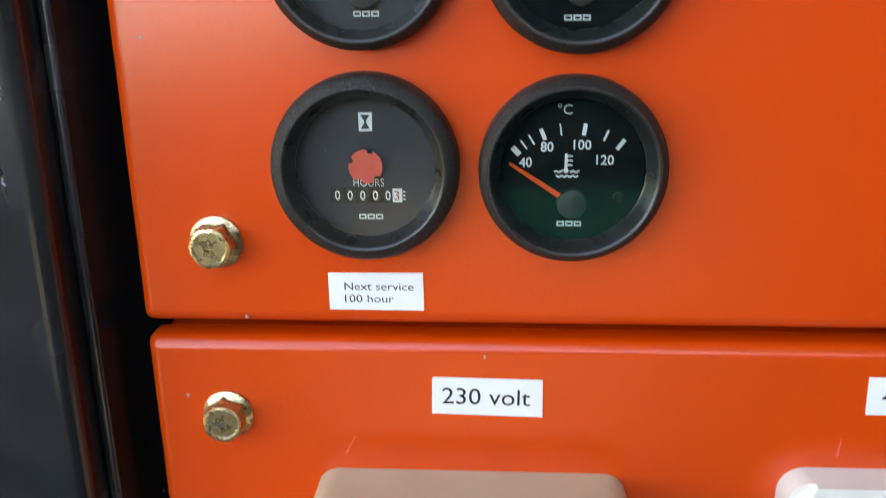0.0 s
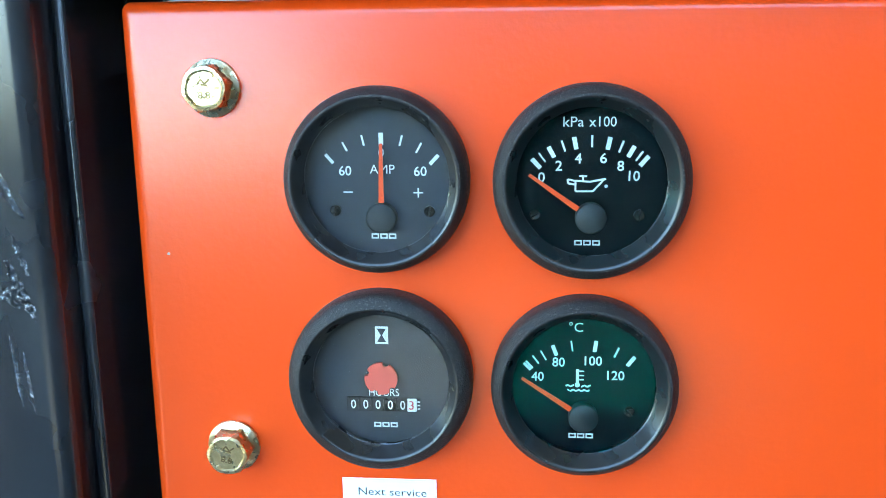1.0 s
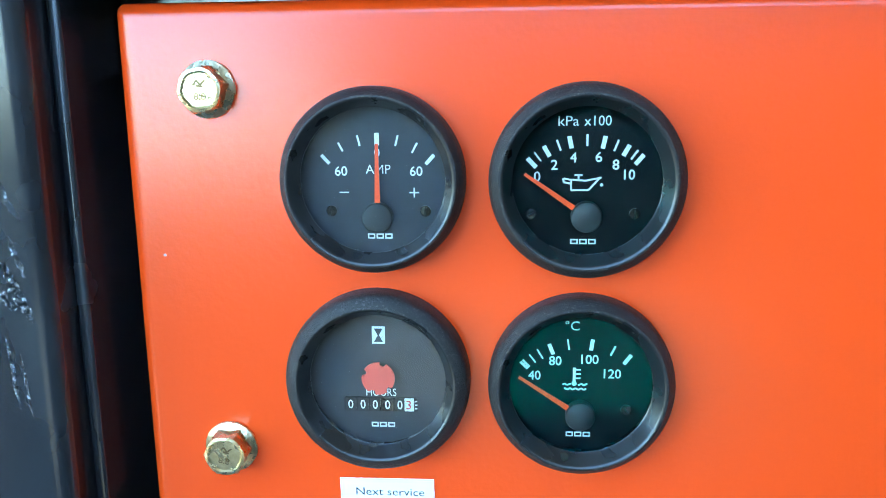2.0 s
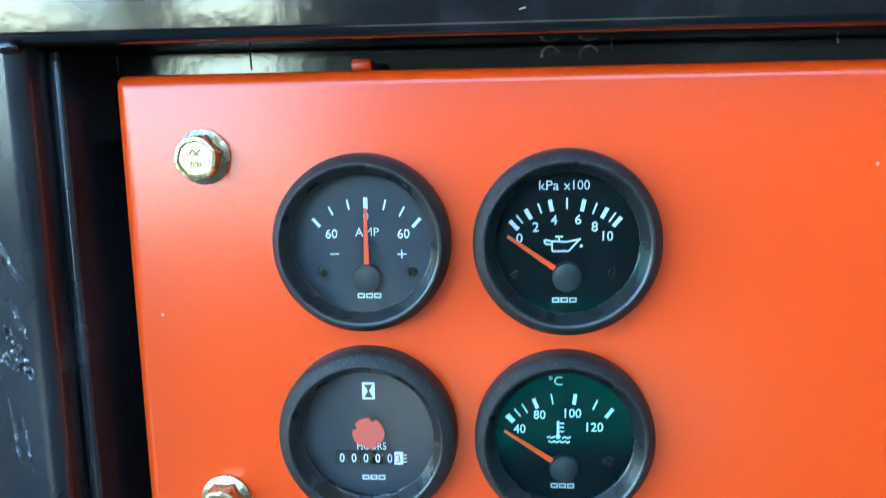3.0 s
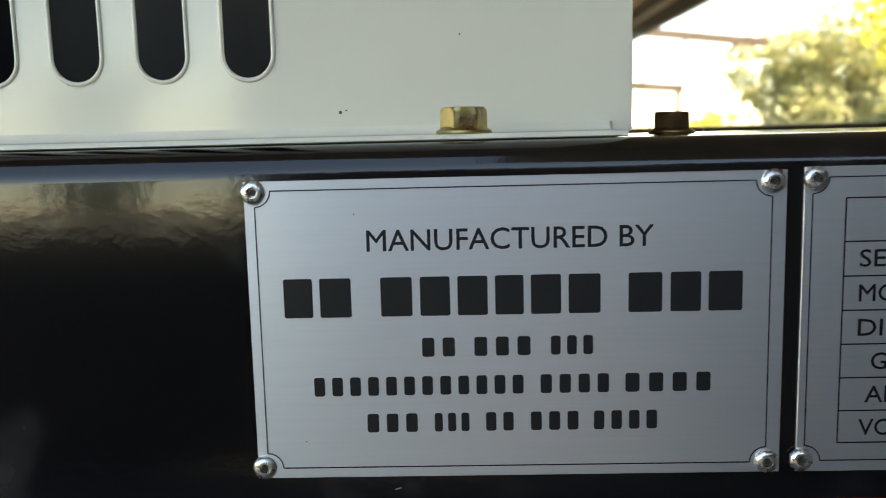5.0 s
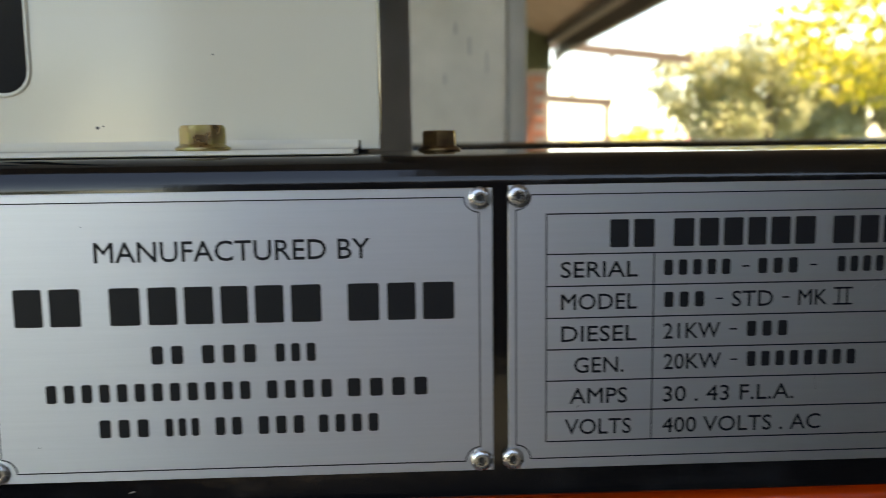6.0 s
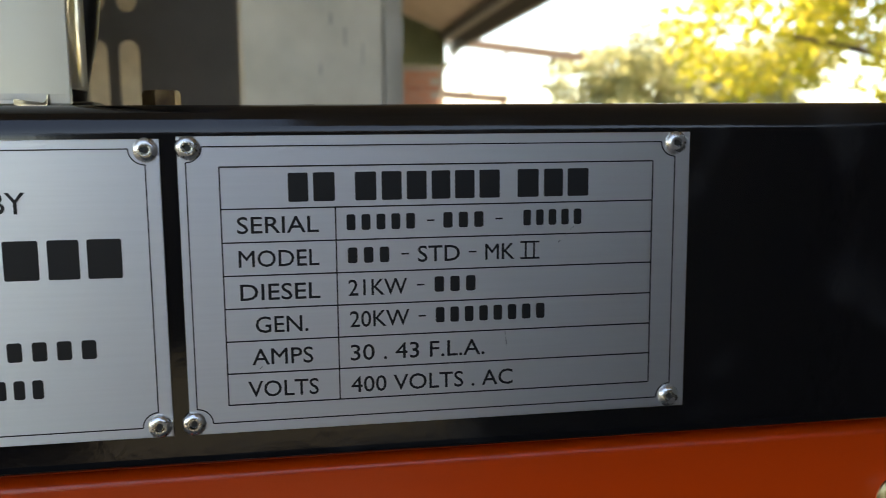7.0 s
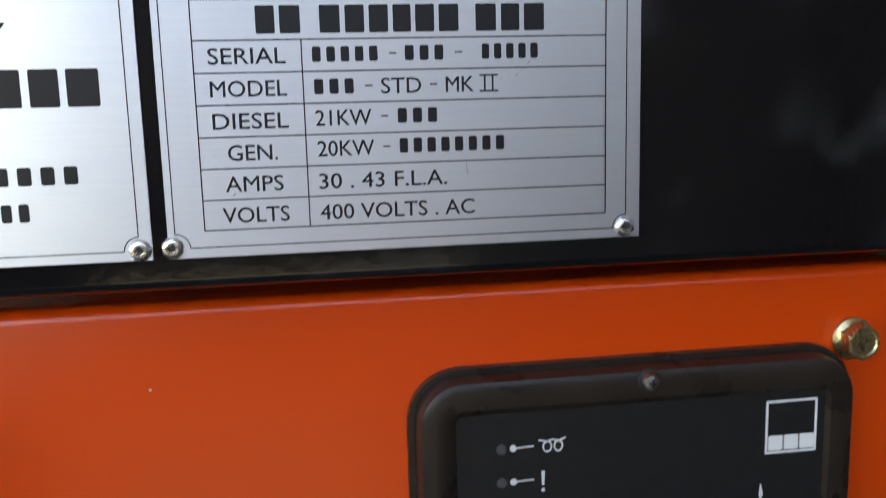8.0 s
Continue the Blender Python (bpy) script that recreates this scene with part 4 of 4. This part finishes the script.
bars([(0.1198, 0.1364, 3), (0.1402, 0.1513, 3), (0.1557, 0.1651, 2), (0.1692, 0.1847, 3), (0.1881, 0.2081, 4)], 1.3325, 0.0058, YT, INK, p1)

p2 = plate("rating_plate", "brushed aluminium rating plate with a black ruled table, riveted on", 0.2486, 0.4097, 1.3154, 1.4070,
           [(0.2500, 1.3192), (0.4043, 1.3192), (0.2518, 1.4036), (0.4049, 1.4036)])
TX0, TX1, TZ = 0.2606, 0.3971, [1.3978, 1.3851, 1.3749, 1.3647, 1.3545, 1.3443, 1.3342, 1.3243]
for z in TZ:
    part("table_rule", strip(TX0, z, TX1, z, 0.00042, YT, YT + 0.0001), INK, p2)
for x in (TX0, TX1):
    part("table_rule", strip(x, TZ[0], x, TZ[-1], 0.00042, YT - 0.00005, YT), INK, p2)
part("table_rule", strip(0.2948, TZ[1], 0.2948, TZ[-1], 0.00042, YT - 0.00005, YT), INK, p2)
blocks([0.92, 1.0, -0.55, 1, 0.95, 0.95, 0.9, 0.95, 1, -0.5, 1.05, 0.95, 1.05], 0.2807, 0.3772, 1.3914, 0.0088, YT, INK, p2)
HC = 0.0053
for s, x0, x1, z in (("SERIAL", 0.2652, 0.2896, 1.3803), ("MODEL", 0.2653, 0.2895, 1.3700), ("DIESEL", 0.2654, 0.2895, 1.3597), ("GEN.", 0.2696, 0.2855, 1.3495), ("AMPS", 0.2682, 0.2868, 1.3394), ("VOLTS", 0.2667, 0.2882, 1.3292)):
    lettering(s, (x0 + x1) / 2, z, YT, INK, p2, HC, x1 - x0, bold=0.010)
bars([(0.2981, 0.3202, 5), (0.3283, 0.3421, 3)], 1.3803, 0.0049, YT, INK, p2)
bars([(0.3541, 0.3739, 5)], 1.3804, 0.0050, YT, INK, p2)
bars([(0.2983, 0.3121, 3)], 1.3700, 0.0049, YT, INK, p2)
bars([(0.3253, 0.3395, 3)], 1.3600, 0.0049, YT, INK, p2)
bars([(0.3256, 0.3621, 8)], 1.3501, 0.0049, YT, INK, p2)
for x, z in ((0.3243, 1.3803), (0.3462, 1.3803), (0.3161, 1.3700), (0.3376, 1.3700), (0.3209, 1.3600), (0.3213, 1.3500)):
    part("printed_dash", strip(x - 0.0012, z, x + 0.0012, z, 0.0005, YT, YT + 0.0001), INK, p2)
lettering("STD", 0.3268, 1.3700, YT, INK, p2, HC, 0.0133, bold=0.010)
lettering("MK", 0.3464, 1.3700, YT, INK, p2, HC, 0.0094, bold=0.010)
bm = bmesh.new()
for q in ((0.3531, 1.3726, 0.3594, 1.3726), (0.3531, 1.3674, 0.3594, 1.3674), (0.3549, 1.3726, 0.3549, 1.3674), (0.3576, 1.3726, 0.3576, 1.3674)):
    strip(*q, 0.0006, YT - 0.00005, YT, bm)
part("roman_two", bm, INK, p2)
lettering("21KW", 0.3074, 1.3600, YT, INK, p2, HC, 0.0183, bold=0.010)
lettering("20KW", 0.3078, 1.3500, YT, INK, p2, HC, 0.0186, bold=0.010)
lettering("30 . 43 F.L.A.", 0.3199, 1.3393, YT, INK, p2, HC, 0.0428, bold=0.010)
lettering("400 VOLTS . AC", 0.3245, 1.3290, YT, INK, p2, HC, 0.0522, bold=0.010)

for q in ((0.3488, 1.3380, 0.3480, 1.3440), (0.3655, 1.3720, 0.3725, 1.3790), (0.2700, 1.3350, 0.2712, 1.3362), (0.3810, 1.3560, 0.3822, 1.3552)):
    part("fine_scratch", strip(*q, 0.00014, YT, YT + 0.0001), RIVET, p2, "fine bright scratch")
for x, z in ((0.1180, 1.3962), (0.1100, 1.3660), (0.1010, 1.3270)):
    part("speck", disc(x, z, 0.0002, YT, YT + 0.0001, 8), INK, p1)

# ---- cream canopy on top of the frame ----
can = thing("engine_canopy", "glossy cream sheet-metal engine canopy with slotted vents", "engine canopy", ON_BEAM)


def slotted_sheet(x0, x1, z0, z1, y, t, slots, w):
    """A sheet in the x, z plane with round-ended upright slots cut through it; slots: (x, low z, high z), in order of x."""
    bm = bmesh.new()
    rows = sorted({(lo, hi) for _, lo, hi in slots})
    r = w / 2
    for n, (lo, hi) in enumerate(rows):
        xs = sorted(x for x, a, b in slots if (a, b) == (lo, hi))
        cells = [x0] + [(p + q) / 2 for p, q in zip(xs, xs[1:])] + [x1]
        for k, cx in enumerate(xs):
            a, b = cells[k], cells[k + 1]
            inner = [(cx + r * math.cos(t2), hi - r + r * math.sin(t2)) for t2 in np.linspace(0, math.pi, 13)]
            inner += [(cx + r * math.cos(t2), lo + r + r * math.sin(t2)) for t2 in np.linspace(math.pi, 2 * math.pi, 13)]
            z_lo = z0 if n == 0 else (rows[n - 1][1] + lo) / 2
            z_hi = z1 if n == len(rows) - 1 else (hi + rows[n + 1][0]) / 2
            outer = []
            for px, pz in inner:
                dx, dz = px - cx, pz - (lo + hi) / 2
                top_part = pz > hi - r - 1e-9
                low_part = pz < lo + r + 1e-9
                if top_part or low_part:
                    dz2 = pz - (hi - r if top_part else lo + r)
                    zlim = z_hi if top_part else z_lo
                    if abs(dz2) > abs(dx) * 0.999:
                        f = dx / abs(dz2) if dz2 else 0
                        outer.append((cx + (f * (b - cx) if f > 0 else f * (cx - a)), zlim))
                    else:
                        f = abs(dz2) / abs(dx)
                        base = hi - r if top_part else lo + r
                        outer.append((b if dx > 0 else a, base + f * (zlim - base)))
            vi = [bm.verts.new((p[0], y, p[1])) for p in inner]
            vo = [bm.verts.new((p[0], y, p[1])) for p in outer]
            for i in range(len(vi)):
                j = (i + 1) % len(vi)
                bm.faces.new((vi[i], vi[j], vo[j], vo[i]))
    bmesh.ops.remove_doubles(bm, verts=bm.verts, dist=1e-5)
    bmesh.ops.recalc_face_normals(bm, faces=bm.faces)
    bm.normal_update()
    bmesh.ops.reverse_faces(bm, faces=[f for f in bm.faces if f.normal.y > 0])
    bmesh.ops.solidify(bm, geom=bm.faces[:], thickness=t)
    return bm


SL = [(0.0775 - 0.0296 * k, 1.4385, 1.56) for k in range(5)]
front = part("front_sheet", slotted_sheet(-0.20, 0.2080, 1.4215, 1.80, 0.027, 0.0016, SL, 0.0176), CREAM, can, sharp=25)
for x, lo, hi in SL:
    pts = [(x + 0.0088 * math.cos(t), 0.0262, hi - 0.0088 + 0.0088 * math.sin(t)) for t in np.linspace(0, math.pi, 13)]
    pts += [(x + 0.0088 * math.cos(t), 0.0262, lo + 0.0088 + 0.0088 * math.sin(t)) for t in np.linspace(math.pi, 2 * math.pi, 13)]
    pts.append(pts[0])
    part("slot_lip", tube([(p[0], p[1] + 0.0006, p[2]) for p in pts], 0.0008, 8), CREAM, front, sharp=80)
for x, z, r in ((0.1085, 1.4268, 0.0006), (0.1105, 1.4274, 0.0003), (0.1500, 1.452, 0.0003)):
    part("dirt_speck", disc(x, z, r, 0.0267, 0.0272, 10), DARK, front)
part("side_return", box(0.2066, 0.2085, 0.0275, 0.052, 1.4235, 1.80, 0.0007, 2), CREAM, can)
bm = bmesh.new()
prof = [(0.0271, 1.4222), (0.0266, 1.4206), (0.0250, 1.4193), (0.0220, 1.4186), (-0.0078, 1.4186), (-0.0085, 1.4180), (-0.0085, 1.4172), (-0.0078, 1.4168), (0.0215, 1.4168), (0.0262, 1.4180), (0.0283, 1.4205), (0.0285, 1.4222)]
a = [bm.verts.new((-0.20, y, z)) for y, z in prof]
b = [bm.verts.new((0.2005, y, z)) for y, z in prof]
bm.faces.new(a)
bm.faces.new(b[::-1])
for i in range(len(a)):
    j = (i + 1) % len(a)
    bm.faces.new((a[i], a[j], b[j], b[i]))
part("foot_flange", bm, CREAM, can, "turned-out foot flange", sharp=50)
part("corner_tab", box(0.2010, 0.2083, 0.0273, 0.0288, 1.4180, 1.4250, 0.0005, 1), CREAM, can)
RS = [(0.1230 - 0.0292 * k, lo, hi) for k in range(9) for lo, hi in ((1.42, 1.4995), (1.526, 1.66))]
part("rear_sheet", slotted_sheet(-0.20, 0.2264, 1.405, 1.80, 0.60, 0.0016, RS, 0.0190), CREAM_SHADED, can, sharp=25)
part("roof_sheet", box(-0.20, 0.2264, 0.027, 0.602, 1.8005, 1.803, 0.0008), CREAM, can)
part("left_sheet", box(-0.2025, -0.2005, 0.027, 0.602, 1.4170, 1.80, 0.0005), CREAM, can)
# No radiator shows; this block is added to keep the slots dark.
core = thing("radiator", "added dark block standing for the shade behind the canopy slots", "radiator", ON_BEAM)
part("slot_shade_block", box(-0.16, 0.09, 0.10, 0.46, 1.4170, 1.74, 0.004), DARK, core)
hose = thing("rubber_hose", "black rubber hose rising beside the canopy", "hose", ON_BEAM)
part("hose_tube", tube([(0.1895, 0.1, 1.4200), (0.1910, 0.1, 1.428), (0.1935, 0.1, 1.437), (0.1965, 0.1, 1.449), (0.1985, 0.1, 1.465), (0.1995, 0.1, 1.49), (0.1985, 0.1, 1.55), (0.192, 0.1, 1.66), (0.175, 0.12, 1.74)], [0.0066, 0.0064, 0.0062] + [0.0060] * 6), RUBBER, hose)
part("hose_clip", box(0.1780, 0.2020, 0.088, 0.110, 1.4165, 1.4215, 0.0018), RUBBER, hose, "black foot clamping the hose")
for (x, y, z), tn, mat, lab in (((0.1508, 0.0015, 1.4236), 0.10, ZINC_WARM, "rainbow zinc-plated flange bolt through the canopy flange"), ((0.2315, 0.069, 1.4215), 0.35, ZINC_RUST, "rusty-tinged zinc-plated flange bolt in the black beam")):
    flange_bolt("flange_bolt", lab, pose(x, y, z, -90, 0, 0), mat, tn, "bolts on the top beam", False)

# ---- trees and the neighbouring roof ----
def tree(name, label, x, y, height, crown_r, crown_z, count, size, mat, seed, squash=0.8):
    rg = random.Random(seed)
    t = thing(name, label, "tree", pose(x, y, -0.06))
    bm = tube([(0, 0, 0), (0.05, 0.02, height * 0.25), (-0.04, 0.05, height * 0.5), (0.03, 0, height * 0.8)], [0.04 * height * 0.8, 0.03 * height * 0.8, 0.018 * height, 0.006 * height], 10)
    lobes = []
    for k in range(13):
        a, e = rg.uniform(0, 2 * math.pi), rg.uniform(-0.7, 1.2)
        d = crown_r * rg.uniform(0.35, 0.9)
        c = Vector((d * math.cos(a) * math.cos(e), d * math.sin(a) * math.cos(e), crown_z + d * math.sin(e) * squash))
        lobes.append((c, crown_r * rg.uniform(0.22, 0.5)))
        tube([(0, 0.02, crown_z * rg.uniform(0.45, 0.8)), tuple(c * 0.55 + Vector((0, 0, crown_z * 0.36))), tuple(c)], [0.012 * height, 0.007 * height, 0.002 * height], 6, bm)
    part("trunk", bm, BARK, t)
    co, faces = [], []
    for i in range(count):
        c, r = lobes[rg.randrange(len(lobes))]
        v = Vector((rg.gauss(0, 1), rg.gauss(0, 1), rg.gauss(0, 1))).normalized() * r * rg.uniform(0.35, 1.05) ** 0.6
        p = c + Vector((v.x, v.y, v.z * squash))
        u = Vector((rg.gauss(0, 1), rg.gauss(0, 1), rg.gauss(0, 0.6))).normalized()
        w = u.cross(Vector((rg.gauss(0, 1), rg.gauss(0, 1), rg.gauss(0, 1)))).normalized()
        s = size * rg.uniform(0.6, 1.35)
        n0 = len(co)
        co += [tuple(p - u * s), tuple(p + w * s * 0.42 - u * s * 0.1), tuple(p + u * s), tuple(p - w * s * 0.42 + u * s * 0.1)]
        faces.append((n0, n0 + 1, n0 + 2, n0 + 3))
    me = bpy.data.meshes.new("crown")
    me.from_pydata(co, [], faces)
    me.materials.append(mat)
    cr = new("crown", me)
    cr.parent = t
    return t


tree("leafy_tree", "leafy yellow-green tree in full sun beside the carport", 7.3, 8.4, 5.8, 3.0, 2.75, 19000, 0.09, LEAF_GOLD, 3)
tree("olive_tree", "grey-green bushy tree beyond the neighbouring roof", 7.6, 17.0, 3.3, 2.2, 1.6, 12500, 0.085, LEAF_OLIVE, 8, 0.9)
tree("shrub", "low sunlit shrub beyond the yard", 3.9, 15.0, 1.9, 1.0, 1.0, 7000, 0.06, LEAF_GOLD, 12, 0.7)
tree("far_tree", "broad green tree far behind the yard", 22.0, 40.0, 6.0, 4.5, 2.6, 14000, 0.2, LEAF_OLIVE, 19)
for x, y, h, r, s in ((-8.0, -40.0, 4.2, 2.8, 23), (-15.5, -39.0, 5.0, 3.3, 29), (-37.0, -34.0, 4.4, 3.2, 31)):
    tree("yard_tree", "green tree across the yard before the carport", x, y, h, r, h * 0.5, 8000, 0.18, LEAF_DARK, s, 0.75)
fl = thing("flower_shrub", "small shrub with pink flowers", "shrub", pose(4.9, 14.2, -0.06))
bm = bmesh.new()
rg = random.Random(41)
for i in range(26):
    p = Vector((rg.uniform(-0.35, 0.35), rg.uniform(-0.3, 0.3), rg.uniform(0.9, 1.55)))
    bmesh.ops.create_icosphere(bm, subdivisions=1, radius=rg.uniform(0.03, 0.06), matrix=Matrix.Translation(p) @ Matrix.Diagonal((1, 1, 0.6, 1)))
tagged(part("flowers", bm, PETAL, fl), kind="stuff")
bm = bmesh.new()
for i in range(14):
    a = rg.uniform(0, 6.28)
    tube([(0, 0, 0), (0.12 * math.cos(a), 0.12 * math.sin(a), 0.7), (0.3 * math.cos(a), 0.3 * math.sin(a), 1.45)], [0.02, 0.014, 0.006], 6, bm)
part("stems", bm, BARK, fl)

per = thing("timber_pergola", "brown timber pergola beyond the yard", "pergola", pose(0, 0, -0.06))


def sloping_beam(xa, za, xb, zb, y, h, t):
    bm = bmesh.new()
    a = [bm.verts.new(c) for c in ((xa, y, za), (xb, y, zb), (xb, y, zb + h), (xa, y, za + h))]
    b = [bm.verts.new((q.co.x, q.co.y + t, q.co.z)) for q in a]
    bm.faces.new(a)
    bm.faces.new(b[::-1])
    for i in range(4):
        bm.faces.new((a[i], a[(i + 1) % 4], b[(i + 1) % 4], b[i]))
    return bm


part("front_beam", sloping_beam(1.6, 2.80, 4.36, 2.49, 12.0, 0.13, 0.05), TIMBER, per)
part("rear_beam", sloping_beam(1.6, 2.22, 4.1, 2.02, 15.6, 0.16, 0.05), TIMBER, per)
for k in range(4):
    x = 1.9 + k * 0.72
    bm = bmesh.new()
    z0, z1 = 2.90 - (x - 1.6) * 0.112, 2.36 - (x - 1.6) * 0.08
    vs = [bm.verts.new((x + dx, y, z + dz)) for y, z in ((12.0, z0), (15.6, z1)) for dx, dz in ((-0.02, 0.04), (0.02, 0.04), (0.02, 0.0), (-0.02, 0.0))]
    for i in range(4):
        bm.faces.new((vs[i], vs[(i + 1) % 4], vs[4 + (i + 1) % 4], vs[4 + i]))
    bm.faces.new(vs[3::-1])
    bm.faces.new(vs[4:])
    part("rafter", bm, TIMBER, per)
for x, y, h in ((1.75, 12.06, 2.80), (4.0, 15.56, 2.05), (1.75, 15.56, 2.22)):
    part("post", box(x - 0.05, x + 0.05, y, y + 0.1, 0, h, 0.006), TIMBER, per)

# ---- bricks of the far wall ----
bm = box(-0.108, 0.108, -0.012, 0.012, -0.034, 0.034, 0.004, 1)
brick_mesh = bpy.data.meshes.new("brick")
bm.to_mesh(brick_mesh)
bm.free()
brick_mesh.materials.append(BRICK)
for row in range(8, 27):
    z = 0.045 + row * 0.084
    if z > 2.22:
        break
    for k in range(4):
        x = 1.32 + k * 0.228 + (0.114 if row % 2 else 0)
        if x + 0.108 > 2.06:
            continue
        ob = new("brick", brick_mesh)
        ob.location = (x, 10.525, z)
        ob.parent = wall
